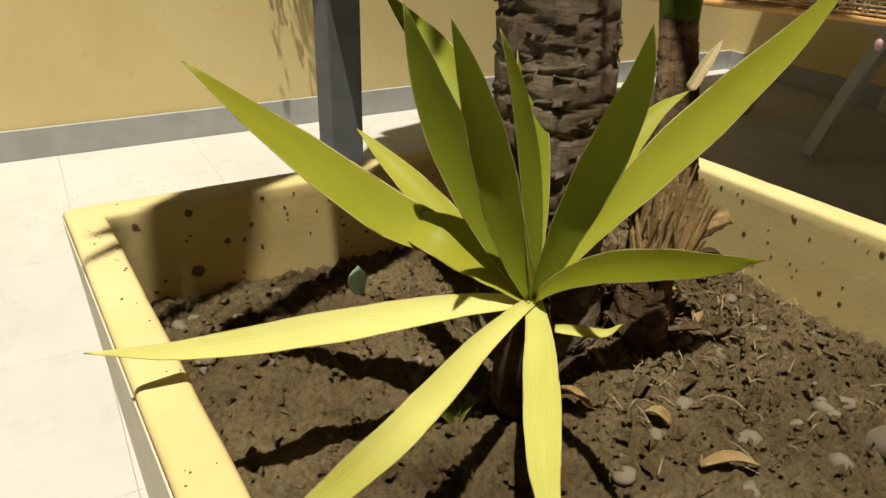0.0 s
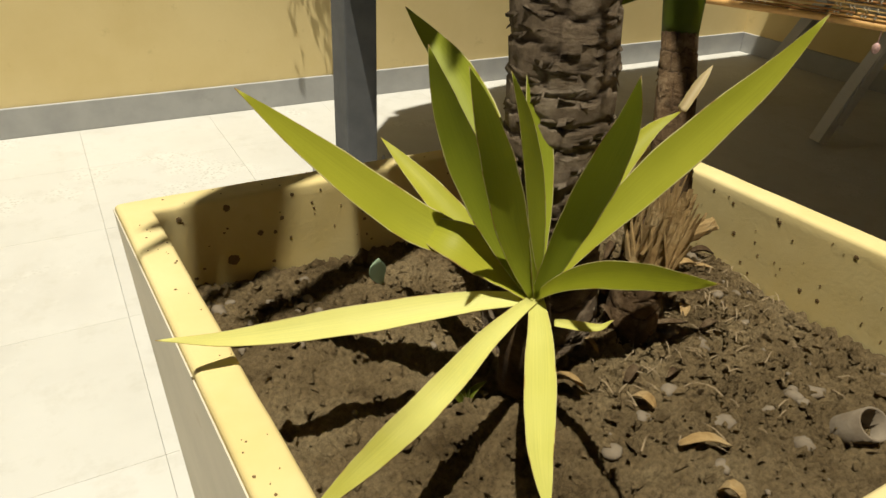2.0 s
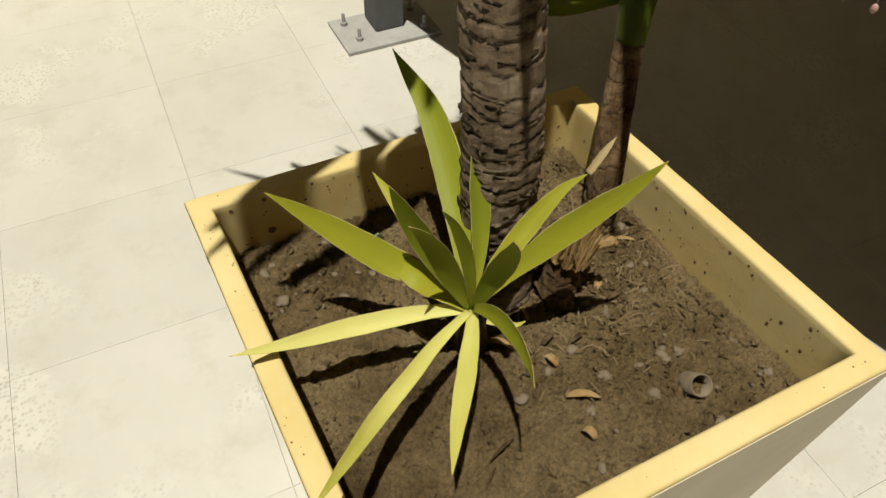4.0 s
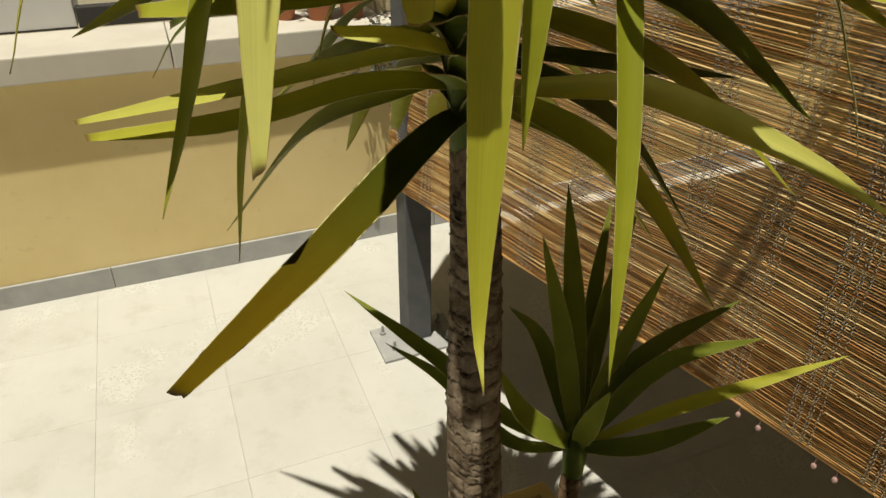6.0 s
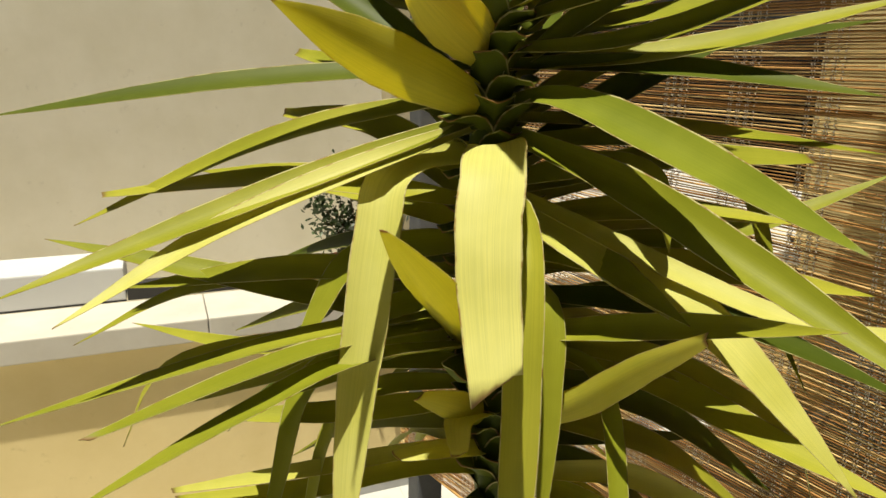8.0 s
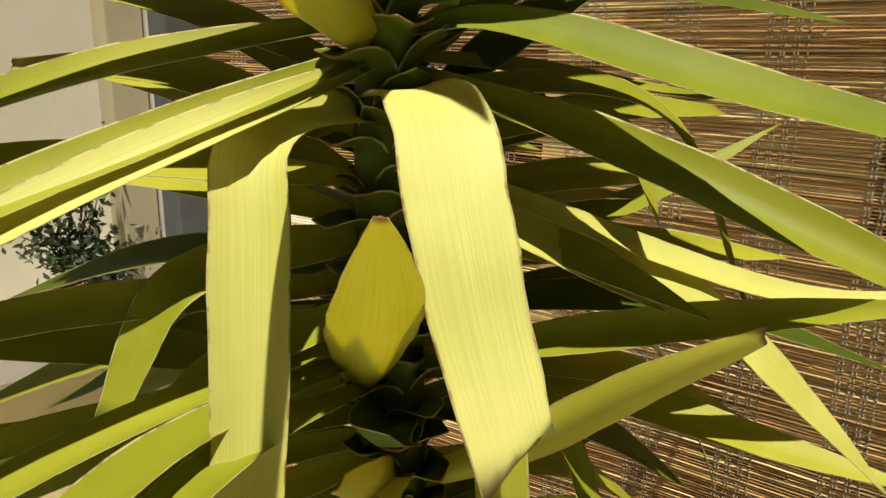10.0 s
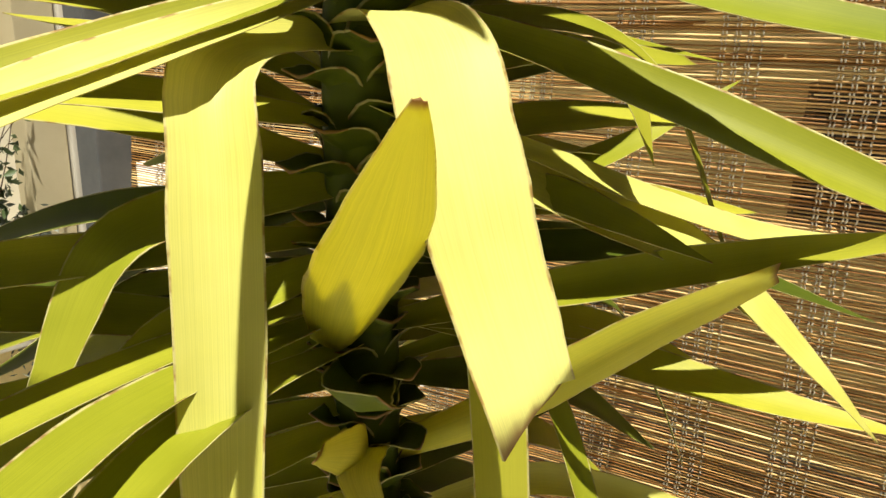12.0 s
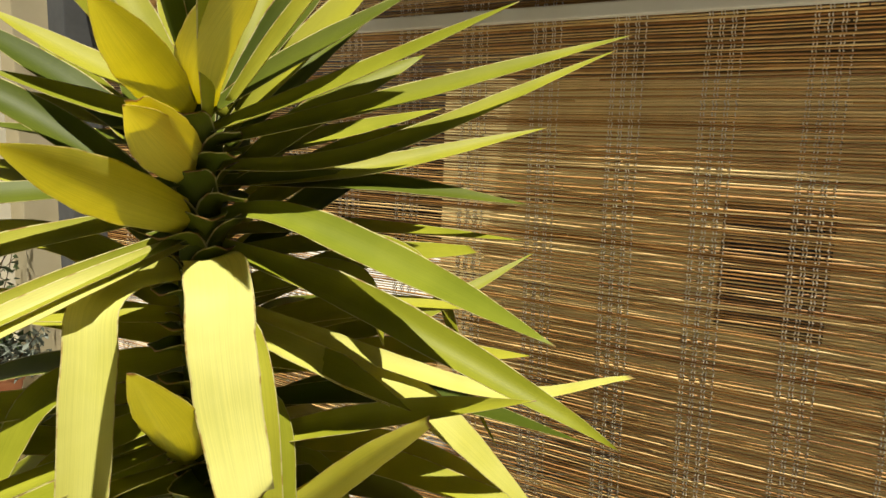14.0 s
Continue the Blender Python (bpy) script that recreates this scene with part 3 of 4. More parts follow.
def sheaths():
    """Broad overlapping leaf bases that clasp the green stem."""
    rnd = random.Random(33)
    axis = spline(AX, 100)
    for i in range(76):
        p = axis[6 + int(i * 1.12)]
        a = radians(i * 137.5 + rnd.uniform(-15, 15))
        d = Vector((math.cos(a), math.sin(a), 0))
        up = Vector((0, 0, 1))
        q = p + d * 0.022
        me = leaf_mesh([q - up * 0.012, q + d * 0.010 + up * 0.016, q + d * rnd.uniform(0.026, 0.045) + up * rnd.uniform(0.016, 0.034)], 0.052, normal=tuple(-d + up * 0.2), channel=0.55, tip=0.62, base=0.95, wide_at=0.3, n=8, thick=0.003, seed=i)
        # deep green: shade between the leaf bases is put into the colour
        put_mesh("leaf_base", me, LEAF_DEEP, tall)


sheaths()


# ---------- the small yucca in front ----------
small = thing("small_yucca", "young yucca rosette with broad yellow-green leaves in the planter", "yucca")
ROS = Vector((-0.438, -1.568, 0.607))
sv, sf = tube([ROS + Vector((0.012, 0.02, -0.075)), ROS + Vector((0.004, 0.008, -0.03)), ROS + Vector((0, 0, 0.012))], (0.02, 0.018, 0.010), 12, 8)
put_mesh("stem", mesh_from("stem", sv, sf), BARK_DARK, small, "short brown stem")

# ---------- the second, dark yucca ----------
second = thing("second_yucca", "smaller dark-green yucca with a thin dark curved trunk", "yucca")
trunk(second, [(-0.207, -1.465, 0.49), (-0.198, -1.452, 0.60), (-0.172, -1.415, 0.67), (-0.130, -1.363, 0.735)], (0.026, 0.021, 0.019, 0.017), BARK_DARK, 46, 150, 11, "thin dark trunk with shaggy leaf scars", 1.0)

sv, sf = tube([(-0.132, -1.366, 0.725), (-0.12, -1.35, 0.775), (-0.112, -1.342, 0.825)], (0.018, 0.022, 0.010), 14, 10)
put_mesh("stem", mesh_from("stem", sv, sf), LEAF_DEEP, second, "green stem sheathed in leaf bases")


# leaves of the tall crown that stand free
leaf(tall, LEAF_BACKLIT, [(-0.356, -1.330, 1.962), (-0.527, -1.442, 2.020), (-0.658, -1.552, 2.065)], 0.062, channel=0.5, base=0.6, normal=(-0.492, 0.813, 0.312), seed=1)
leaf(tall, LEAF_BACKLIT, [(-0.357, -1.330, 2.017), (-0.453, -1.424, 2.058), (-0.545, -1.520, 2.098)], 0.06, channel=0.5, base=0.6, normal=(-0.430, 0.680, 0.594), seed=2)
leaf(tall, LEAF_DEEP, [(-0.357, -1.330, 2.015), (-0.656, -1.220, 1.990), (-0.931, -1.144, 1.947)], 0.0396, seed=3)
leaf(tall, LEAF, [(-0.356, -1.330, 1.982), (-0.602, -1.204, 1.919), (-0.861, -1.090, 1.796)], 0.0414, channel=0.4, seed=4)
leaf(tall, LEAF, [(-0.356, -1.330, 1.954), (-0.622, -1.320, 1.869), (-0.905, -1.397, 1.796)], 0.0432, channel=0.5, seed=5)
leaf(tall, LEAF_YELLOW, [(-0.356, -1.330, 1.947), (-0.658, -1.340, 1.848), (-0.854, -1.423, 1.772)], 0.0414, channel=0.5, seed=6)
leaf(tall, LEAF, [(-0.347, -1.330, 1.653), (-0.537, -1.191, 1.687), (-0.756, -1.061, 1.726), (-0.916, -0.969, 1.752)], 0.045, channel=0.3, seed=7)
leaf(tall, LEAF, [(-0.353, -1.330, 1.792), (-0.509, -1.183, 1.733), (-0.723, -1.063, 1.681), (-0.893, -0.994, 1.587)], 0.036, seed=8)
leaf(tall, LEAF, [(-0.346, -1.330, 1.628), (-0.514, -1.116, 1.577), (-0.641, -0.969, 1.540), (-0.819, -0.791, 1.539)], 0.0378, seed=9)
leaf(tall, LEAF, [(-0.349, -1.330, 1.696), (-0.561, -1.332, 1.693), (-0.738, -1.371, 1.688), (-0.914, -1.430, 1.684)], 0.045, channel=0.35, normal=(0, 0, 1), seed=10)
leaf(tall, LEAF, [(-0.348, -1.330, 1.679), (-0.574, -1.386, 1.695), (-0.696, -1.462, 1.709), (-0.822, -1.539, 1.713)], 0.0486, channel=0.4, tip=0.2, normal=(0, 0.1, 1), seed=11)
leaf(tall, LEAF, [(-0.347, -1.330, 1.645), (-0.553, -1.410, 1.684), (-0.695, -1.485, 1.680), (-0.846, -1.580, 1.670)], 0.045, channel=0.4, normal=(0, 0.1, 1), seed=12)
leaf(tall, LEAF, [(-0.343, -1.330, 1.567), (-0.517, -1.268, 1.544), (-0.674, -1.190, 1.526)], 0.0378, tip=0.5, seed=13)
leaf(tall, LEAF_YELLOW, [(-0.338, -1.330, 1.489), (-0.425, -1.298, 1.482), (-0.577, -1.228, 1.441), (-0.772, -1.133, 1.390)], 0.027, tip=0.3, seed=14)
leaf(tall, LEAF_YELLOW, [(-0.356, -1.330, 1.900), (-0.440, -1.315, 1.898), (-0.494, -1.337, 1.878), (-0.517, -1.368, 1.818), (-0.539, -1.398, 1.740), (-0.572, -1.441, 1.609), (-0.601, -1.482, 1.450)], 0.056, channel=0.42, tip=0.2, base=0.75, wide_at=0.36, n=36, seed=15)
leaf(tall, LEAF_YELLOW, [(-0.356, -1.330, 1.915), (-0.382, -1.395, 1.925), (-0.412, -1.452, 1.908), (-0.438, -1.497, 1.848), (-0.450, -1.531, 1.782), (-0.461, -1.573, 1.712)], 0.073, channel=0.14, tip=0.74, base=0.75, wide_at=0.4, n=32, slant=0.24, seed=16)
leaf(tall, LEAF, [(-0.355, -1.330, 1.861), (-0.357, -1.420, 1.829), (-0.384, -1.485, 1.713), (-0.426, -1.562, 1.335), (-0.448, -1.626, 1.266)], 0.045, channel=0.5, base=0.8, n=30, seed=18)
leaf(tall, LEAF, [(-0.351, -1.330, 1.745), (-0.309, -1.405, 1.725), (-0.326, -1.452, 1.615), (-0.353, -1.495, 1.437)], 0.036, channel=0.3, base=0.8, seed=19)
leaf(tall, LEAF_GREEN, [(-0.356, -1.330, 1.966), (-0.305, -1.415, 1.977), (-0.273, -1.608, 1.931), (-0.301, -1.813, 1.896)], 0.0504, channel=0.35, seed=20)
leaf(tall, LEAF, [(-0.356, -1.330, 1.938), (-0.274, -1.475, 1.889), (-0.233, -1.625, 1.839), (-0.195, -1.776, 1.783), (-0.168, -1.825, 1.752)], 0.0504, channel=0.5, twist=25, seed=21)
leaf(tall, LEAF_YELLOW, [(-0.355, -1.330, 1.854), (-0.254, -1.472, 1.785), (-0.196, -1.568, 1.741), (-0.145, -1.654, 1.657), (-0.106, -1.711, 1.587)], 0.062, channel=0.2, seed=22)
leaf(tall, LEAF, [(-0.348, -1.330, 1.679), (-0.177, -1.437, 1.620), (-0.109, -1.599, 1.595), (-0.064, -1.748, 1.585)], 0.0504, channel=0.3, seed=23)
leaf(tall, LEAF, [(-0.347, -1.330, 1.658), (-0.268, -1.456, 1.699), (-0.237, -1.612, 1.758), (-0.236, -1.758, 1.811)], 0.0414, channel=0.5, seed=24)
leaf(tall, LEAF_BACKLIT, [(-0.340, -1.330, 1.521), (-0.291, -1.440, 1.593), (-0.276, -1.550, 1.690), (-0.271, -1.642, 1.764)], 0.0414, channel=0.6, tip=0.3, normal=(0.971, 0.236, 0.028), seed=25)
leaf(tall, LEAF_DEEP, [(-0.357, -1.330, 2.014), (-0.175, -1.450, 2.013), (-0.007, -1.591, 1.990)], 0.0414, channel=0.4, seed=26)
leaf(tall, LEAF_DEEP, [(-0.357, -1.330, 2.027), (-0.116, -1.374, 2.038), (0.181, -1.429, 2.083)], 0.0378, seed=27)
leaf(tall, LEAF, [(-0.357, -1.330, 2.034), (-0.147, -1.351, 2.080), (0.063, -1.372, 2.126)], 0.0378, seed=28)
leaf(tall, LEAF, [(-0.356, -1.330, 1.951), (-0.130, -1.324, 1.940), (0.065, -1.358, 1.919), (0.235, -1.432, 1.897)], 0.0378, seed=29)
leaf(tall, LEAF, [(-0.353, -1.330, 1.792), (-0.059, -1.348, 1.773), (0.089, -1.378, 1.799), (0.239, -1.455, 1.877)], 0.0414, seed=30)
leaf(tall, LEAF, [(-0.356, -1.330, 1.919), (-0.188, -1.393, 1.929), (-0.095, -1.435, 1.911), (-0.067, -1.484, 1.852), (-0.074, -1.549, 1.725), (-0.056, -1.591, 1.644)], 0.0432, channel=0.2, n=30, seed=31)
leaf(tall, LEAF_DEEP, [(-0.338, -1.330, 1.494), (-0.148, -1.306, 1.447), (0.098, -1.305, 1.397)], 0.0324, seed=32)
leaf(tall, LEAF_YELLOW, [(-0.335, -1.330, 1.440), (-0.242, -1.366, 1.443), (-0.149, -1.425, 1.445), (-0.052, -1.553, 1.408), (0.010, -1.650, 1.362)], 0.036, channel=0.3, twist=30, seed=33)
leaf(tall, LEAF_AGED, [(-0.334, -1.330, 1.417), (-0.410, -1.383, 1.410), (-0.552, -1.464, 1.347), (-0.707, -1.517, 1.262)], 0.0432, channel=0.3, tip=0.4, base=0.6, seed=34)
leaf(tall, LEAF, [(-0.344, -1.330, 1.586), (-0.468, -1.242, 1.561), (-0.540, -1.214, 1.502), (-0.585, -1.240, 1.387), (-0.619, -1.285, 1.245)], 0.0378, channel=0.3, n=28, seed=35)
leaf(tall, LEAF, [(-0.346, -1.330, 1.614), (-0.526, -1.255, 1.617), (-0.592, -1.251, 1.576), (-0.639, -1.296, 1.463), (-0.691, -1.339, 1.349)], 0.0414, channel=0.3, n=28, seed=36)
leaf(tall, LEAF, [(-0.346, -1.330, 1.621), (-0.267, -1.400, 1.645), (-0.245, -1.461, 1.607), (-0.277, -1.555, 1.453), (-0.335, -1.657, 1.266)], 0.0261, channel=0.4, n=30, seed=37)
leaf(tall, LEAF_BACKLIT, [(-0.340, -1.330, 1.526), (-0.417, -1.392, 1.591), (-0.486, -1.425, 1.636)], 0.045, channel=0.4, tip=0.3, normal=(-0.403, 0.886, 0.231), seed=38)
leaf(tall, LEAF_YELLOW, [(-0.337, -1.330, 1.480), (-0.426, -1.362, 1.515), (-0.503, -1.386, 1.537)], 0.0324, channel=0.4, tip=0.5, seed=39)
leaf(tall, LEAF, [(-0.347, -1.330, 1.661), (-0.608, -1.152, 1.613), (-0.768, -1.067, 1.559), (-0.836, -1.059, 1.436)], 0.036, seed=40)
leaf(tall, LEAF, [(-0.347, -1.330, 1.641), (-0.406, -1.194, 1.569), (-0.453, -1.164, 1.500), (-0.490, -1.161, 1.388)], 0.0342, seed=41)
leaf(tall, LEAF_DEEP, [(-0.346, -1.330, 1.635), (-0.513, -1.104, 1.555), (-0.626, -1.010, 1.459), (-0.676, -0.980, 1.387)], 0.0324, seed=42)
leaf(tall, LEAF_DEEP, [(-0.347, -1.330, 1.661), (0.090, -1.354, 1.577), (0.168, -1.420, 1.426), (0.164, -1.475, 1.326)], 0.0324, n=26, seed=43)
leaf(tall, LEAF, [(-0.335, -1.330, 1.446), (-0.438, -1.287, 1.448), (-0.593, -1.200, 1.391), (-0.767, -1.113, 1.361)], 0.036, tip=0.3, seed=44)
leaf(tall, LEAF_BACKLIT, [(-0.358, -1.330, 2.088), (-0.455, -1.404, 2.135), (-0.568, -1.512, 2.189)], 0.062, channel=0.5, base=0.6, normal=(-0.256, 0.678, 0.690), seed=50)
leaf(tall, LEAF_BACKLIT, [(-0.358, -1.330, 2.099), (-0.400, -1.415, 2.165), (-0.372, -1.508, 2.275)], 0.06, channel=0.5, base=0.6, normal=(0.379, 0.174, 0.909), seed=51)
leaf(tall, LEAF_BACKLIT, [(-0.357, -1.330, 2.023), (-0.446, -1.418, 2.066), (-0.513, -1.479, 2.104)], 0.06, channel=0.5, tip=0.25, base=0.7, normal=(-0.276, 0.663, 0.696), seed=52)
leaf(tall, LEAF_DEEP, [(-0.358, -1.330, 2.089), (-0.276, -1.412, 2.165), (-0.170, -1.519, 2.259)], 0.0432, channel=0.4, seed=53)
leaf(tall, LEAF, [(-0.357, -1.330, 2.071), (-0.271, -1.489, 2.136), (-0.179, -1.675, 2.228)], 0.045, channel=0.4, seed=54)
leaf(tall, LEAF, [(-0.357, -1.330, 2.056), (-0.210, -1.523, 2.120), (-0.046, -1.746, 2.205)], 0.045, channel=0.4, seed=55)
leaf(tall, LEAF, [(-0.357, -1.330, 2.030), (-0.223, -1.489, 2.054), (-0.014, -1.712, 2.193)], 0.0414, channel=0.4, seed=56)
leaf(tall, LEAF, [(-0.357, -1.330, 2.009), (-0.173, -1.439, 2.033), (0.016, -1.600, 2.097)], 0.0396, channel=0.4, seed=57)
leaf(tall, LEAF, [(-0.358, -1.330, 2.099), (-0.439, -1.215, 2.156), (-0.511, -1.110, 2.220)], 0.045, channel=0.4, seed=58)
leaf(tall, LEAF, [(-0.357, -1.330, 2.075), (-0.450, -1.278, 2.101), (-0.550, -1.215, 2.139)], 0.0432, channel=0.4, seed=59)
leaf(tall, LEAF, [(-0.357, -1.330, 2.061), (-0.423, -1.172, 2.092), (-0.487, -1.015, 2.129)], 0.0432, channel=0.4, seed=60)
leaf(tall, LEAF_DEEP, [(-0.357, -1.330, 2.056), (-0.406, -1.130, 2.062), (-0.481, -0.964, 2.080)], 0.0396, channel=0.4, seed=61)
leaf(tall, LEAF_DEEP, [(-0.357, -1.330, 2.030), (-0.319, -1.270, 2.173), (-0.338, -1.286, 2.293)], 0.045, channel=0.4, seed=62)
leaf(tall, LEAF_DEEP, [(-0.357, -1.330, 2.037), (-0.258, -1.281, 2.164), (-0.152, -1.308, 2.299)], 0.0396, channel=0.4, seed=63)
leaf(tall, LEAF_DEEP, [(-0.346, -1.330, 1.613), (-0.418, -1.387, 1.629), (-0.440, -1.448, 1.661)], 0.06, channel=0.5, tip=0.5, base=0.8, seed=70)
leaf(tall, LEAF_YELLOW, [(-0.341, -1.330, 1.543), (-0.416, -1.385, 1.572), (-0.434, -1.427, 1.548)], 0.045, channel=0.5, tip=0.5, base=0.8, seed=71)
leaf(tall, LEAF_BACKLIT, [(-0.398, -1.350, 1.660), (-0.445, -1.415, 1.720), (-0.512, -1.505, 1.800), (-0.580, -1.586, 1.884)], 0.07, channel=0.5, tip=0.08, base=0.62, slant=0.0, wide_at=0.36, normal=(0.085, 0.126, 0.147), seed=72)
leaf(tall, LEAF, [(-0.353, -1.330, 1.792), (-0.469, -1.246, 1.767), (-0.527, -1.234, 1.741), (-0.584, -1.249, 1.659)], 0.056, channel=0.25, tip=0.5, seed=101)
leaf(tall, LEAF, [(-0.350, -1.330, 1.730), (-0.500, -1.305, 1.700), (-0.576, -1.321, 1.675), (-0.641, -1.348, 1.655)], 0.0414, channel=0.35, seed=102)
leaf(tall, LEAF, [(-0.348, -1.330, 1.679), (-0.479, -1.287, 1.640), (-0.541, -1.276, 1.610), (-0.598, -1.266, 1.586)], 0.0414, channel=0.35, seed=103)
leaf(tall, LEAF_DEEP, [(-0.352, -1.330, 1.783), (-0.454, -1.148, 1.705), (-0.515, -1.068, 1.616), (-0.567, -0.985, 1.558)], 0.045, seed=104)
leaf(tall, LEAF_DEEP, [(-0.350, -1.330, 1.720), (-0.450, -1.175, 1.684), (-0.536, -1.026, 1.673)], 0.0414, seed=105)
leaf(tall, LEAF, [(-0.353, -1.330, 1.791), (-0.274, -1.445, 1.791), (-0.259, -1.517, 1.777), (-0.245, -1.591, 1.755)], 0.045, channel=0.2, seed=106)
leaf(tall, LEAF, [(-0.355, -1.330, 1.867), (-0.265, -1.425, 1.901), (-0.229, -1.470, 1.899), (-0.226, -1.505, 1.871), (-0.232, -1.532, 1.819)], 0.045, channel=0.2, n=28, seed=107)
leaf(tall, LEAF_YELLOW, [(-0.355, -1.330, 1.870), (-0.129, -1.610, 1.755), (-0.018, -1.769, 1.784)], 0.0306, channel=0.3, tip=0.2, seed=108)

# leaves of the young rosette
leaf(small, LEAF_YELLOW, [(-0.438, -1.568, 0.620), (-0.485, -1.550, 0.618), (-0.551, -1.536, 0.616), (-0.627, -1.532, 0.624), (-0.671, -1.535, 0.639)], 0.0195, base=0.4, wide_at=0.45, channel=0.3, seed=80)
leaf(small, LEAF, [(-0.438, -1.568, 0.620), (-0.466, -1.536, 0.643), (-0.505, -1.507, 0.665), (-0.541, -1.484, 0.696), (-0.573, -1.468, 0.726), (-0.597, -1.460, 0.750)], 0.0300, base=0.3, wide_at=0.42, channel=0.35, seed=81)
leaf(small, LEAF, [(-0.438, -1.568, 0.620), (-0.458, -1.548, 0.639), (-0.483, -1.531, 0.656), (-0.497, -1.495, 0.655)], 0.0300, base=0.35, wide_at=0.5, channel=0.3, seed=82)
leaf(small, LEAF, [(-0.438, -1.568, 0.620), (-0.446, -1.524, 0.628), (-0.458, -1.461, 0.652), (-0.476, -1.402, 0.681)], 0.0215, base=0.3, wide_at=0.5, channel=0.4, seed=83)
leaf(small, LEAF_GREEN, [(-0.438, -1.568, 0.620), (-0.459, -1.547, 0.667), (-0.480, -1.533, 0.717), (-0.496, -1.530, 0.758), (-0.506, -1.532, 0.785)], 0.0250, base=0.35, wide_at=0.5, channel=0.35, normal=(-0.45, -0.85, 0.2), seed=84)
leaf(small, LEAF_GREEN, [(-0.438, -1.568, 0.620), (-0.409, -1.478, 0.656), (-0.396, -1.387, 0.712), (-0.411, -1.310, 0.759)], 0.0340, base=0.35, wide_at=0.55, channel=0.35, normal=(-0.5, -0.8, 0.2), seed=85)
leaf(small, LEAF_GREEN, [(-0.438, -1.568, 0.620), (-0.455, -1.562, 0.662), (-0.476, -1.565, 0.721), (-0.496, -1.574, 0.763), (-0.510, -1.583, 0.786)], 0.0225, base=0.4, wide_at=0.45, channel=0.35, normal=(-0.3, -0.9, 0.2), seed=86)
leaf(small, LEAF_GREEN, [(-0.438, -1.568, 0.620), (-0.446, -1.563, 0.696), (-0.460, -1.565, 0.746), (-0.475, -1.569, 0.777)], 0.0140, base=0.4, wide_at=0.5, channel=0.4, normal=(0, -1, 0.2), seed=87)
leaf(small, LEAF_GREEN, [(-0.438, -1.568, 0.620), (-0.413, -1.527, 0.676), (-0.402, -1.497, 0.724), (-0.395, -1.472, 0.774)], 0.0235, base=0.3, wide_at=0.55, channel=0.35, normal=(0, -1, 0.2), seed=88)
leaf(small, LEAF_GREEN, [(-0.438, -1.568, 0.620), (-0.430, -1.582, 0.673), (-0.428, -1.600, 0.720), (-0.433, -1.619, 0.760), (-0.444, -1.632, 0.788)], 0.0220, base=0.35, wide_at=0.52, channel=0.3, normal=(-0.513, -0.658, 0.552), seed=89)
leaf(small, LEAF, [(-0.438, -1.568, 0.620), (-0.405, -1.550, 0.645), (-0.362, -1.537, 0.679), (-0.325, -1.532, 0.708), (-0.300, -1.535, 0.722)], 0.0210, base=0.35, wide_at=0.5, channel=0.4, seed=90)
leaf(small, LEAF, [(-0.438, -1.568, 0.620), (-0.404, -1.569, 0.654), (-0.367, -1.578, 0.695), (-0.335, -1.593, 0.736), (-0.310, -1.609, 0.774), (-0.295, -1.621, 0.806)], 0.0255, base=0.3, wide_at=0.5, channel=0.35, seed=91)
leaf(small, LEAF, [(-0.438, -1.568, 0.620), (-0.436, -1.586, 0.640), (-0.436, -1.616, 0.664), (-0.443, -1.658, 0.689), (-0.457, -1.697, 0.712), (-0.471, -1.722, 0.730)], 0.0165, base=0.35, wide_at=0.4, channel=0.35, seed=92)
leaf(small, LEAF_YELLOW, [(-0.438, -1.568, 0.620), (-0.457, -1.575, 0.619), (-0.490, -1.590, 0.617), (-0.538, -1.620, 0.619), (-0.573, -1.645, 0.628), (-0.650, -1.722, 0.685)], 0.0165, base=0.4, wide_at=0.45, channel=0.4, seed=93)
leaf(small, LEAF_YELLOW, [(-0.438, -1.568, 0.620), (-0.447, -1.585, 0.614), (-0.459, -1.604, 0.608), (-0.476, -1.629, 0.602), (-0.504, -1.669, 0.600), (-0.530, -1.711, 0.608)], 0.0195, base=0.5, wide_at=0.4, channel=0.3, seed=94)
leaf(small, SPLINTER_LEAF, [(-0.300, -1.535, 0.722), (-0.282, -1.530, 0.738), (-0.267, -1.526, 0.750)], 0.0075, channel=0.8, base=0.9, seed=97)
leaf(small, LEAF_YELLOW, [(-0.425, -1.575, 0.600), (-0.400, -1.590, 0.598), (-0.390, -1.594, 0.604)], 0.007, channel=0.5, tip=0.1, base=0.8, seed=98)

# leaves of the dark yucca
leaf(second, LEAF_SHADE, [(-0.120, -1.350, 0.775), (-0.048, -1.190, 0.943), (0.006, -1.043, 1.124)], 0.042, normal=(-0.4, -0.9, 0.1), seed=200)
leaf(second, LEAF_SHADE, [(-0.120, -1.350, 0.775), (-0.113, -1.257, 0.959), (-0.122, -1.176, 1.115)], 0.036, normal=(-0.4, -0.9, 0.1), seed=201)
leaf(second, LEAF_SHADE, [(-0.120, -1.350, 0.775), (0.013, -1.195, 0.907), (0.135, -1.098, 1.079)], 0.036, normal=(-0.4, -0.9, 0.1), seed=202)
leaf(second, LEAF_SHADE, [(-0.120, -1.350, 0.775), (-0.021, -1.296, 0.913), (0.096, -1.251, 1.051)], 0.036, normal=(-0.4, -0.9, 0.1), seed=203)
leaf(second, LEAF_SHADE, [(-0.120, -1.350, 0.775), (0.019, -1.153, 0.928), (0.123, -1.030, 1.062)], 0.034, normal=(-0.4, -0.9, 0.1), seed=213)
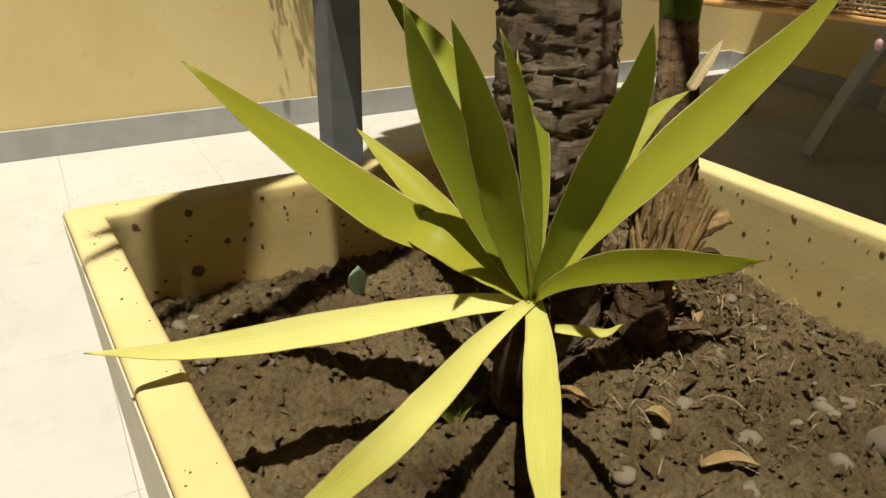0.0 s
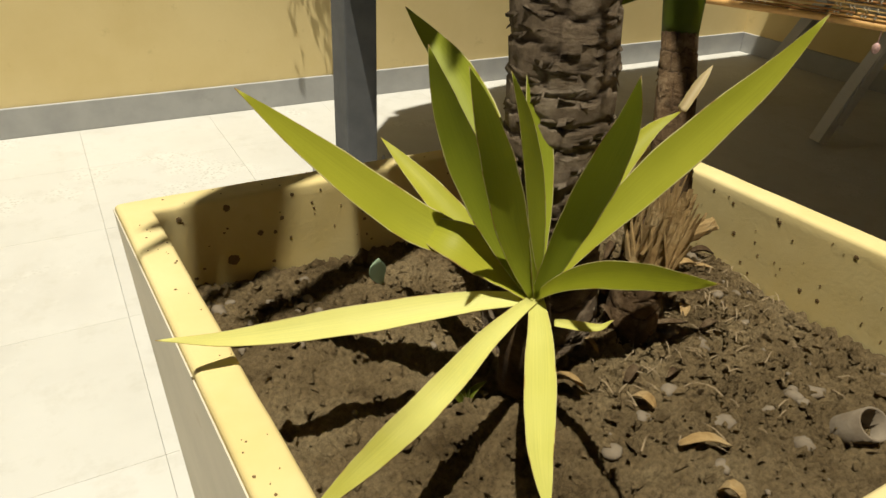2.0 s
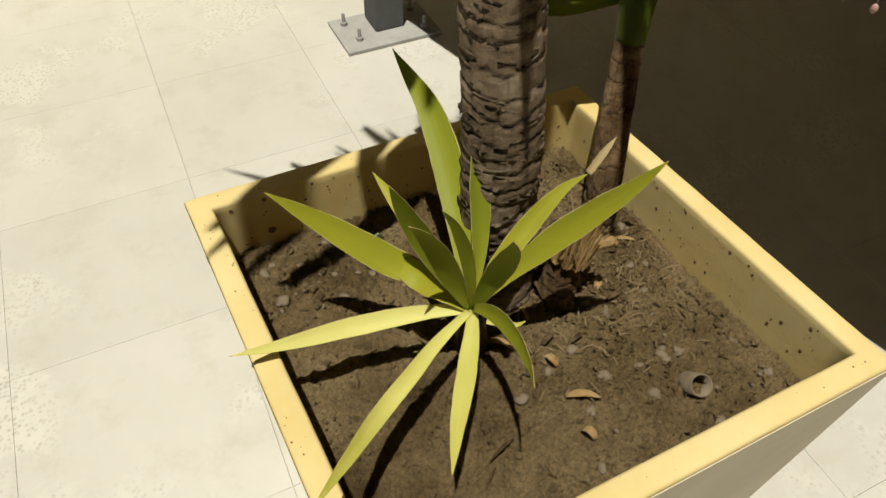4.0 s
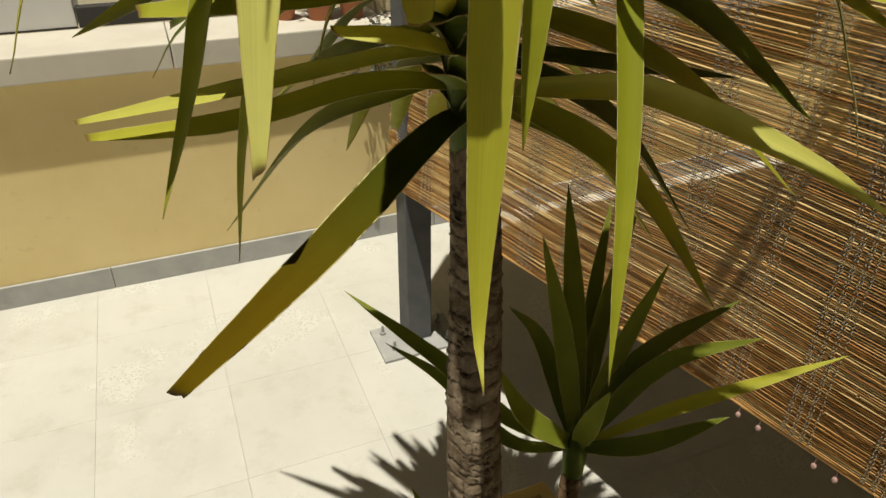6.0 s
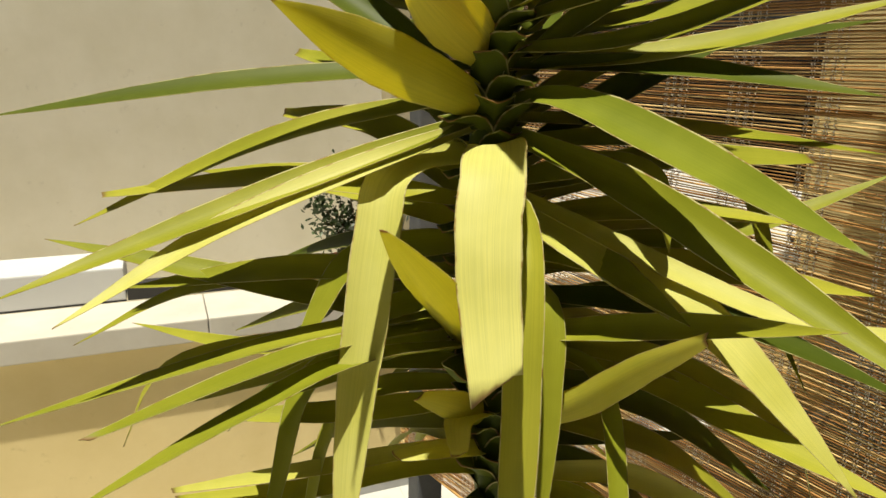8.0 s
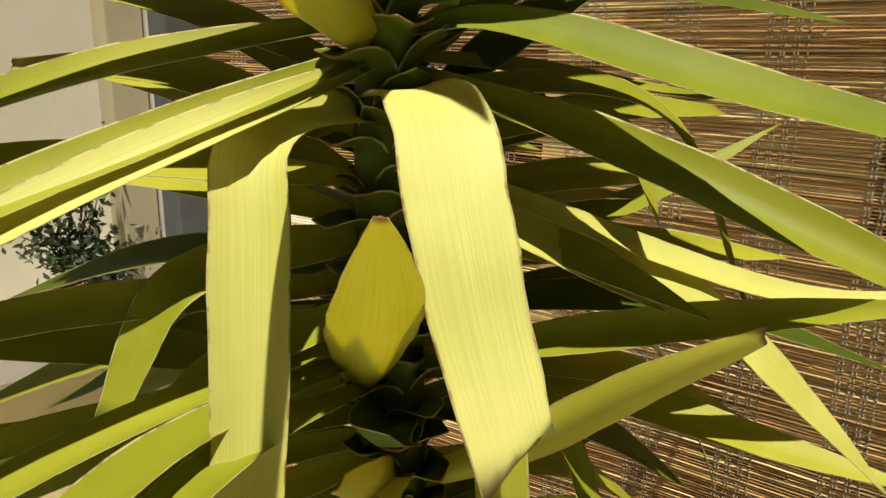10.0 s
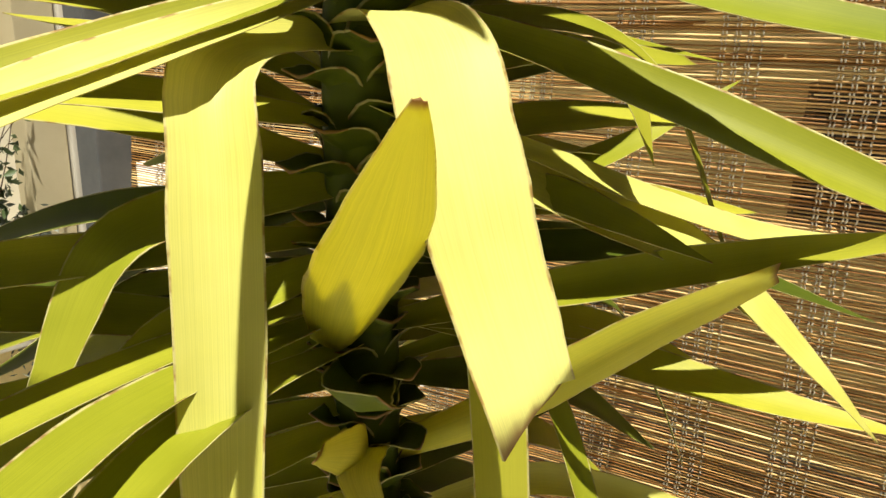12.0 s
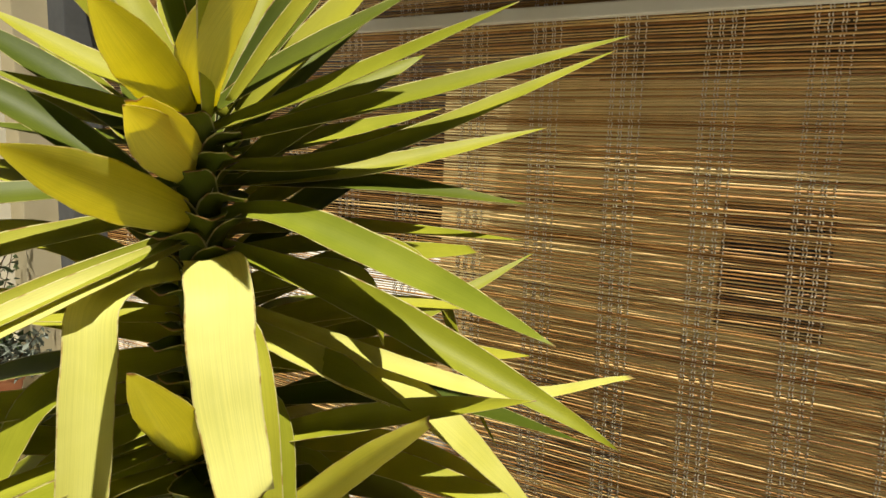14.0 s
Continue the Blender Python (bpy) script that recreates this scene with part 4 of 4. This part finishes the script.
leaf(second, LEAF_SHADE, [(-0.120, -1.350, 0.775), (0.025, -1.355, 0.921), (0.157, -1.430, 1.000)], 0.034, seed=204)
leaf(second, LEAF, [(-0.120, -1.350, 0.775), (0.013, -1.412, 0.875), (0.240, -1.519, 1.008)], 0.024, seed=205)
leaf(second, LEAF_SHADE, [(-0.120, -1.350, 0.775), (-0.040, -1.424, 0.825), (0.064, -1.484, 0.909)], 0.034, seed=206)
leaf(second, LEAF_SHADE, [(-0.120, -1.350, 0.775), (-0.214, -1.324, 0.865), (-0.262, -1.307, 0.971)], 0.04, seed=207)
leaf(second, LEAF_SHADE, [(-0.120, -1.350, 0.775), (-0.198, -1.244, 0.774), (-0.265, -1.090, 0.804), (-0.399, -0.873, 0.866)], 0.034, seed=208)
leaf(second, LEAF_SHADE, [(-0.120, -1.350, 0.775), (-0.205, -1.264, 0.740), (-0.271, -1.106, 0.777), (-0.341, -0.959, 0.775)], 0.028, seed=209)
leaf(second, LEAF_SHADE, [(-0.120, -1.350, 0.775), (-0.134, -1.403, 0.907), (-0.133, -1.427, 0.982)], 0.036, seed=210)
leaf(second, LEAF_SHADE, [(-0.120, -1.350, 0.775), (-0.089, -1.157, 0.856), (-0.088, -1.018, 0.842)], 0.036, seed=211)
leaf(second, LEAF_SHADE, [(-0.120, -1.350, 0.775), (0.012, -1.315, 0.906), (0.225, -1.310, 0.976)], 0.034, seed=212)


# ---------- bamboo blind ----------
def blind_x(y, z=2.4):
    """The blind hangs a little askew: its lower part swings off the line of its batten."""
    low = min(max((2.0 - z) / 1.3, 0.0), 1.0)
    return 0.10 - 0.129 * y + low * min(max(-0.13 - 0.121 * y, -0.12), 0.10)


def blind():
    bl = thing("bamboo_blind", "large brown bamboo slat blind with pale cord bands", "blind")
    rnd = random.Random(6)
    y0, y1 = -0.03, -4.55
    ln = math.hypot(y1 - y0, blind_x(y1) - blind_x(y0))
    ux, uy = (blind_x(y1) - blind_x(y0)) / ln, (y1 - y0) / ln
    verts, faces = [], []
    z = 2.40
    k = 0
    while z > 0.70:
        r = rnd.uniform(0.0014, 0.0026)
        u = -rnd.uniform(0, 0.05)
        while u < ln:
            lseg = rnd.uniform(0.9, 1.6)
            e = min(u + lseg, ln)
            n = max(3, int((e - u) / 0.12))
            b = len(verts)
            for i in range(n + 1):
                d = u + (e - u) * i / n
                ripple = 0.004 * math.sin(d * 9 + 1.2 * math.sin(z * 3)) + 0.0012 * noise.noise(Vector((d * 8, z * 60, 1)))
                sag = -0.10 * (1 - min(1, d / 1.2)) * max(0, (1.5 - z)) / 0.8 * 0.5 + 0.0035 * noise.noise(Vector((d * 3, z * 40, 5)))
                px, py = blind_x(y0 + uy * d, z) + ripple * uy, y0 + uy * d - ripple * ux
                for a in range(4):
                    th = math.pi / 2 * a + 0.4
                    verts.append((px + r * math.cos(th), py, z + sag + r * math.sin(th)))
            for i in range(n):
                for a in range(4):
                    p, q = b + i * 4 + a, b + i * 4 + (a + 1) % 4
                    faces.append((p, q, q + 4, p + 4))
            u = e + rnd.uniform(0.0, 0.004)
        z -= rnd.uniform(0.0044, 0.0064)
        k += 1
    sl = put_mesh("slats", mesh_from("slats", verts, faces), REED, bl, "thin uneven brown bamboo slats")
    sl["kind"] = "stuff"
    # woven cord bands
    d = 0.05
    while d < ln:
        for off in (-0.026, -0.021, -0.008, -0.003, 0.010, 0.015, 0.027):
            vv, ff = [], []
            n = 320
            for i in range(n + 1):
                z = 2.40 - 1.70 * i / n
                dd = d + off + 0.0012 * math.sin(i * 2.1)
                sag = -0.10 * (1 - min(1, dd / 1.2)) * max(0, (1.5 - z)) / 0.8 * 0.5
                ripple = 0.004 * math.sin(dd * 9 + 1.2 * math.sin(z * 3)) + (0.0034 if i % 2 else -0.0034)
                px, py = blind_x(y0 + uy * dd, z) + ripple * uy, y0 + uy * dd - ripple * ux
                for a in range(3):
                    th = 2.094 * a
                    vv.append((px + 0.0014 * math.cos(th), py + 0.0014 * math.sin(th), z + sag))
            for i in range(n):
                for a in range(3):
                    p, q = i * 3 + a, i * 3 + (a + 1) % 3
                    ff.append((p, q, q + 3, p + 3))
            put_mesh("cord", mesh_from("cord", vv, ff), CORD, bl)
        d += 0.1515
    # top and bottom rails
    for name, z0, z1 in (("top_rail", 2.395, 2.418), ("bottom_rail", 0.690, 0.700)):
        vv, ff = tube([(blind_x(y0 + uy * q, z0), y0 + uy * q, (z0 + z1) / 2 - (0.05 * (1 - min(1, q / 1.2)) if z0 < 1 else 0)) for q in (0, 0.4, 0.8, 1.2, 1.6, 2.0, 2.6, 3.4, ln)], ((z1 - z0) / 2, (z1 - z0) / 2), 8, 30)
        put_mesh(name, mesh_from(name, vv, ff), REED, bl, "bamboo rail")
    for dd in (0.42, 0.45, 0.9, 1.30, 1.345, 1.46, 1.50):
        px, py = blind_x(y0 + uy * dd, 0.69), y0 + uy * dd
        bm = bmesh.new()
        bmesh.ops.create_uvsphere(bm, u_segments=10, v_segments=7, radius=0.0055, matrix=pose(px, py, 0.668) @ Matrix.Diagonal((1, 1, 1.4, 1)))
        bmesh.ops.create_cone(bm, cap_ends=True, segments=6, radius1=0.001, radius2=0.001, depth=0.03, matrix=pose(px, py, 0.687))
        part("bead", bm, BEAD, bl, "dull pink bead on a cord end", True)


blind()


# ---------- floor tiles ----------
def tiles():
    w, gap = 0.43, 0.0005
    me = None
    for i in range(-8, 8):
        for j in range(-8, 3):
            x, y = 0.20 + i * w, -0.09 + j * w
            if x > 2.60 or y > WY or x < -3.4:
                continue
            if me is None:
                bm = box_bm((gap / 2, gap / 2, -0.012), (w - gap / 2, w - gap / 2, 0.0), 0.0005)
                me = bpy.data.meshes.new("tile")
                bm.to_mesh(me)
                bm.free()
                me.materials.append(FLOOR)
            t = new("tile", me)
            t.location = (x, y, 0)
            t.parent = floor


tiles()


# ---------- things on and beyond the parapet ----------
wb = thing("white_box", "long white painted metal box on the parapet", "box")
part("body", box_bm((-2.7, 0.965, 1.0005), (-0.925, 1.25, 1.15), 0.008), WHITE, wb)
part("seam", box_bm((-2.7, 0.9625, 1.0005), (-0.925, 0.9645, 1.008)), DARK, wb, "dark joint under the box")
# plain dark strip along the coping, beside the white box
strip_ob = part("dark_strip", box_bm((-0.92, 0.966, 1.0005), (-0.30, 1.02, 1.075), 0.004), DARK)
tagged(strip_ob, "dark strip lying along the parapet coping", "rail")
PALE_OCHRE = plaster("pale_ochre_masonry", (0.5, 0.43, 0.27), (0.57, 0.5, 0.34), (0.36, 0.3, 0.2), 60)
pil = part("pillar", box_bm((0.20, 0.80, 1.0005), (0.33, 0.93, 2.6), 0.006), PALE_OCHRE)
tagged(pil, "pale ochre masonry pillar standing on the coping", "pillar", kind="structure")
rough = box_bm((0.335, 0.78, 1.0005), (0.47, 0.95, 2.6), 0.01)
bmesh.ops.subdivide_edges(rough, edges=[e for e in rough.edges if e.calc_length() > 0.1], cuts=12, use_grid_fill=True)
for v in rough.verts:
    v.co += Vector((1, 1, 1)) * 0.012 * noise.noise(v.co * 22)
rough = part("stone_pier", rough, COPING, smooth=True)
tagged(rough, "rough pale stone pier beside the pillar", "pier", kind="structure")


def pot(x, y, r, h, label):
    p = thing("flower_pot", label, "pot", "pots on the coping", (x, y, 1.0005))
    prof = [(0.0, 0.0), (r * 0.68, 0.0), (r * 0.95, h * 0.8), (r * 1.08, h * 0.8), (r * 1.1, h), (r * 0.95, h), (r * 0.9, h * 0.86), (0.0, h * 0.86)]
    n = 28
    verts, faces = [], []
    for rr, z in prof:
        for k in range(n):
            a = 2 * math.pi * k / n
            verts.append((rr * math.cos(a), rr * math.sin(a), z))
    for j in range(len(prof) - 1):
        for k in range(n):
            a, b = j * n + k, j * n + (k + 1) % n
            faces.append((a, b, b + n, a + n))
    put_mesh("body", mesh_from("pot", verts, faces), TERRACOTTA, p)
    bm = bmesh.new()
    bmesh.ops.create_cone(bm, cap_ends=True, segments=24, radius1=r * 0.9, radius2=r * 0.88, depth=0.012, matrix=pose(0, 0, h * 0.87))
    part("earth", bm, SOIL, p, "dry potting earth")
    return p


pot(-0.03, 0.80, 0.065, 0.16, "weathered terracotta flower pot on the coping")
pot(0.10, 0.79, 0.060, 0.13, "small terracotta flower pot with grey succulents")
pot(-0.16, 0.84, 0.05, 0.11, "small weathered terracotta pot on the coping")


def blades(name, label, centre, spread, count, size, mat, seed, stems, category):
    """A loose plant: thin twigs with many small flat leaves along them."""
    p = thing(name, label, category)
    rnd = random.Random(seed)
    v, f = [], []
    for s in range(stems):
        a = Vector(centre)
        b = a + Vector([rnd.uniform(-q, q) for q in spread[:2]] + [rnd.uniform(0.15, 1) * spread[2]])
        m = a.lerp(b, 0.5) + Vector((rnd.uniform(-0.04, 0.04), rnd.uniform(-0.02, 0.02), 0.03))
        tv, tf = tube([a, m, b], (0.003, 0.0012), 5, 10)
        put_mesh("twig", mesh_from("twig", tv, tf), BARK_DARK, p, "thin brown twig")
        line = spline([a, m, b], 20)
        for k in range(count // stems):
            q = line[rnd.randrange(5, 21)] + Vector([rnd.gauss(0, size * 0.8) for _ in range(3)])
            d = Vector([rnd.gauss(0, 1) for _ in range(3)]).normalized()
            sd = d.cross(Vector((rnd.random(), rnd.random(), rnd.random()))).normalized()
            nm = d.cross(sd)
            o = len(v)
            L = size * rnd.uniform(0.7, 1.4)
            v += [q, q + d * L * 0.5 + sd * L * 0.24 + nm * L * 0.07, q + d * L, q + d * L * 0.5 - sd * L * 0.24 + nm * L * 0.07, q + d * L * 0.5 - nm * L * 0.04]
            f += [(o, o + 1, o + 4), (o + 1, o + 2, o + 4), (o + 2, o + 3, o + 4), (o + 3, o, o + 4)]
    fo = put_mesh("foliage", mesh_from("foliage", v, f), mat, p)
    fo["kind"] = "stuff"
    return p


blades("flowering_shrub", "leafy green shrub with cream blossom on the parapet", (0.02, 0.83, 1.15), (0.20, 0.06, 0.62), 700, 0.036, FOLIAGE, 3, 14, "shrub")
blades("succulent", "grey-green succulent growing in a terracotta pot", (0.10, 0.79, 1.12), (0.14, 0.08, 0.22), 420, 0.034, SUCCULENT, 7, 12, "succulent")
blades("trailing_succulent", "grey succulent trailing over the coping edge", (0.12, 0.66, 0.99), (0.12, 0.06, -0.28), 260, 0.030, SUCCULENT, 9, 8, "succulent")
blades("blossom", "small cream blossoms among the shrub leaves", (0.04, 0.80, 1.3), (0.16, 0.05, 0.4), 50, 0.016, PETAL, 12, 5, "blossom")

# ---------- shaded room behind the blind ----------
win = thing("dark_window", "dark window in the wall behind the blind", "window")
part("pane", box_bm((2.602, -1.50, 1.25), (2.6085, -1.10, 1.78)), DARK, win)
for a, b in (((2.590, -1.54, 1.21), (2.6095, -1.50, 1.82)), ((2.590, -1.10, 1.21), (2.6095, -1.06, 1.82)), ((2.590, -1.4995, 1.78), (2.6095, -1.1005, 1.82)), ((2.590, -1.4995, 1.21), (2.6095, -1.1005, 1.25))):
    part("frame", box_bm(a, b, 0.003), BARK, win, "brown timber frame")
beam = part("batten", box_bm((-0.011, -2.24, -0.012), (0.011, 2.24, 0.012), 0.003), COPING)
beam.matrix_world = Matrix.Translation((0.379, -2.29, 2.302)) @ Matrix.Rotation(math.atan(0.129), 4, "Z")
tagged(beam, "pale timber batten that carries the blind", "batten")


def plastic_chair(x, y, turn, lift=0.0):
    ch = thing("plastic_chair", "dirty white plastic garden armchair in the shade", "chair", "chairs in the shade", (x, y, 0))
    ch.rotation_euler = (0, 0, radians(turn))

    def strip(name, pts, w, t):
        line = spline(pts, 16)
        v, f = [], []
        for i, p in enumerate(line):
            tg = (line[min(i + 1, 16)] - line[max(i - 1, 0)]).normalized()
            sd = tg.cross(Vector((0, 1, 0)))
            sd = sd.normalized() if sd.length > 0.1 else Vector((1, 0, 0))
            up = tg.cross(sd)
            for a, b in ((-1, -1), (1, -1), (1, 1), (-1, 1)):
                v.append(p + sd * a * w / 2 + up * b * t / 2)
        for i in range(16):
            for k in range(4):
                a, b = i * 4 + k, i * 4 + (k + 1) % 4
                f.append((a, b, b + 4, a + 4))
        f += [(3, 2, 1, 0), (64, 65, 66, 67)]
        put_mesh(name, mesh_from(name, v, f, False), PLASTIC, ch)
    for sx in (-1, 1):
        strip("leg", [(sx * 0.29, -0.26, lift), (sx * 0.235, -0.235, 0.22 + lift), (sx * 0.16, -0.20, 0.43 + lift)], 0.065, 0.03)
        strip("leg", [(sx * 0.27, 0.42, lift), (sx * 0.255, 0.33, 0.22 + lift), (sx * 0.23, 0.20, 0.47 + lift)], 0.065, 0.03)
        strip("armrest", [(sx * 0.24, -0.23, 0.40 + lift), (sx * 0.27, -0.2, 0.62 + lift), (sx * 0.28, 0.05, 0.66 + lift), (sx * 0.24, 0.25, 0.68 + lift)], 0.055, 0.025)
    bm = box_bm((-0.23, -0.22, 0.42 + lift), (0.23, 0.22, 0.445 + lift), 0.01)
    part("seat", bm, PLASTIC, ch)
    for k in range(7):
        xx = -0.195 + 0.065 * k
        strip("back_slat", [(xx, 0.21, 0.44 + lift), (xx * 1.05, 0.27, 0.64 + lift), (xx * 1.02, 0.31, 0.84 + lift)], 0.035, 0.014)
    strip("top_rail", [(-0.22, 0.30, 0.82 + lift), (0, 0.325, 0.86 + lift), (0.22, 0.30, 0.82 + lift)], 0.06, 0.02)


# two chairs stacked one in the other
plastic_chair(2.226, -0.353, 65)
plastic_chair(2.262, -0.37, 65, 0.075)


# ---------- broken stub, litter and seedlings in the planter ----------
def stub():
    st = thing("broken_stub", "broken-off yucca stub with raw splintered wood", "stub")
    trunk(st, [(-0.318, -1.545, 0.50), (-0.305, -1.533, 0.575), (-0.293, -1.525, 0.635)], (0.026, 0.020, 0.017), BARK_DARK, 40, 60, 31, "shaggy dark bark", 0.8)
    rnd = random.Random(2)
    v, f = [], []
    for k in range(170):
        a, r = rnd.uniform(0, 6.283), 0.021 * math.sqrt(rnd.random())
        p = Vector((-0.300 + r * math.cos(a), -1.538 + r * math.sin(a), 0.603))
        h = rnd.uniform(0.03, 0.072) * (1.15 - r / 0.04)
        q = p + Vector((rnd.gauss(0.004, 0.006), rnd.gauss(-0.002, 0.006), h))
        w = rnd.uniform(0.0012, 0.0045)
        o = len(v)
        v += [p + Vector((w, 0, 0)), p + Vector((-w, w, 0)), p + Vector((-w, -w, 0)), q + Vector((w * 0.3, 0, 0)), q + Vector((-w * 0.3, w * 0.3, 0))]
        f += [(o, o + 1, o + 4, o + 3), (o + 1, o + 2, o + 4), (o + 2, o, o + 3, o + 4)]
    sp = put_mesh("torn_fibre", mesh_from("torn_fibre", v, f, False), SPLINTER, st, "pale torn wood fibres")
    sp["kind"] = "stuff"
    tv, tf = tube([(-0.298, -1.54, 0.605), (-0.285, -1.55, 0.622), (-0.266, -1.562, 0.637)], (0.008, 0.007, 0.005), 8, 12)
    tv = [p + Vector((0, 0, 1)) * 0.003 * noise.noise(p * 180) for p in tv]
    put_mesh("splinter", mesh_from("splinter", tv, tf, False), SPLINTER, st, "long pale splinter standing out sideways")


stub()


def litter():
    rnd = random.Random(14)
    for k in range(46):
        u, w = rnd.uniform(0.05, 0.95), rnd.uniform(0.05, 0.95)
        if k < 30:
            u, w = rnd.gauss(0.66, 0.09), rnd.gauss(0.42, 0.10)
        u, w = min(max(u, 0.05), 0.95), min(max(w, 0.05), 0.95)
        x, y = around(IN_W * u, -IN_D * w)
        a, L = rnd.uniform(0, 6.283), rnd.uniform(0.012, 0.04)
        z = soil_height(x, y) + 0.006
        d = Vector((math.cos(a), math.sin(a), 0))
        p = Vector((x, y, z))
        me = leaf_mesh([p, p + d * L * 0.5 + Vector((0, 0, rnd.uniform(0.002, 0.010))), p + d * L + Vector((0, 0, rnd.uniform(-0.002, 0.006)))], rnd.uniform(0.003, 0.009), normal=(0, 0, 1), channel=0.9, n=8, seed=k)
        ob = put_mesh("dry_leaf", me, SPLINTER if rnd.random() < 0.45 else BARK_DARK)
        tagged(ob, "curled dry leaf scrap lying on the soil", "dry leaf", "dry scraps on the soil")
    # fibres and crumbs too small to pick apart
    v, f = [], []
    for k in range(3400):
        u, w = rnd.random(), rnd.random()
        if k % 2:
            u, w = min(max(rnd.gauss(0.72, 0.16), 0.03), 0.97), min(max(rnd.gauss(0.45, 0.2), 0.03), 0.97)
        x, y = around(0.01 + (IN_W - 0.02) * u, -0.01 - (IN_D - 0.02) * w)
        p = Vector((x, y, soil_height(x, y) + 0.004))
        r = rnd.uniform(0.0008, 0.0028) if k % 7 else rnd.uniform(0.003, 0.0065)
        o = len(v)
        j = [Vector([rnd.uniform(-0.5, 0.5) * r for _ in range(3)]) for _ in range(6)]
        v += [p + Vector((r, 0, 0)) + j[0], p + Vector((0, r, 0)) + j[1], p + Vector((-r, 0, 0)) + j[2], p + Vector((0, -r, 0)) + j[3], p + Vector((0, 0, r)) + j[4], p + Vector((0, 0, -r)) + j[5]]
        for a, b in ((0, 1), (1, 2), (2, 3), (3, 0)):
            f += [(o + a, o + b, o + 4), (o + b, o + a, o + 5)]
    ob = put_mesh("soil_crumbs", mesh_from("crumbs", v, f, False), SOIL)
    tagged(ob, "loose crumbs of dry soil", "soil", kind="stuff")
    v, f = [], []
    for k in range(300):
        x, y = around(IN_W * min(max(rnd.gauss(0.72, 0.13), 0.03), 0.97), -IN_D * min(max(rnd.gauss(0.42, 0.16), 0.03), 0.97))
        a, L, w = rnd.uniform(0, 6.283), rnd.uniform(0.006, 0.022), 0.0004
        p = Vector((x, y, soil_height(x, y) + 0.006))
        d, n_ = Vector((math.cos(a), math.sin(a), rnd.uniform(-0.1, 0.3))), Vector((-math.sin(a), math.cos(a), 0))
        o = len(v)
        v += [p - n_ * w, p + n_ * w, p + d * L * 0.5 + n_ * w + Vector((0, 0, 0.002)), p + d * L * 0.5 - n_ * w + Vector((0, 0, 0.002)), p + d * L]
        f += [(o, o + 1, o + 2, o + 3), (o + 3, o + 2, o + 4)]
    ob = put_mesh("root_fibre", mesh_from("fibres", v, f, False), material("dry_fibre", (0.27, 0.2, 0.115), 0.9))
    tagged(ob, "dry root fibres scattered on the soil", "fibre", kind="stuff")


litter()

# end of a small irrigation pipe
cup = thing("pipe_end", "open end of a small grey pipe in the soil", "pipe", at=(-0.232, -1.70, 0.530))
n = 20
vv, ff = [], []
for rr, z in ((0.0125, -0.02), (0.0125, 0.012), (0.0108, 0.012), (0.0108, -0.02)):
    for k in range(n):
        a = 2 * math.pi * k / n
        vv.append((rr * math.cos(a), rr * math.sin(a), z))
for j in range(3):
    for k in range(n):
        a, b = j * n + k, j * n + (k + 1) % n
        ff.append((a, b, b + n, a + n))
put_mesh("ring", mesh_from("ring", vv, ff), STONE, cup)
cup.rotation_euler = (radians(35), radians(-12), 0)


def seedling(x, y, kind):
    z = soil_height(x, y)
    if kind == "jade":
        s = thing("seedling", "single round grey-green seedling leaf in the soil", "seedling")
        leaf(s, FOLIAGE_PALE, [(x, y, z), (x - 0.004, y - 0.002, z + 0.012), (x - 0.008, y - 0.004, z + 0.028)], 0.018, normal=(0, -1, 0.3), channel=0.2, base=0.3, wide_at=0.6, tip=0.5, n=10, thick=0.002)
    else:
        s = thing("seedling", "thin green yucca shoot coming out of the soil", "seedling")
        for k, (dx, dy, h) in enumerate(((-0.012, 0.004, 0.03), (0.002, 0.0, 0.035), (-0.022, 0.0, 0.02), (0.016, -0.004, 0.018))):
            leaf(s, LEAF_DEEP, [(x, y, z - 0.004), (x + dx * 0.4, y + dy * 0.4, z + h * 0.6), (x + dx, y + dy, z + h)], 0.006, channel=0.5, n=10)


FOLIAGE_PALE = material("pale_jade_leaf", (0.2, 0.27, 0.17), 0.5)
seedling(-0.462, -1.37, "jade")
seedling(-0.471, -1.541, "shoot")
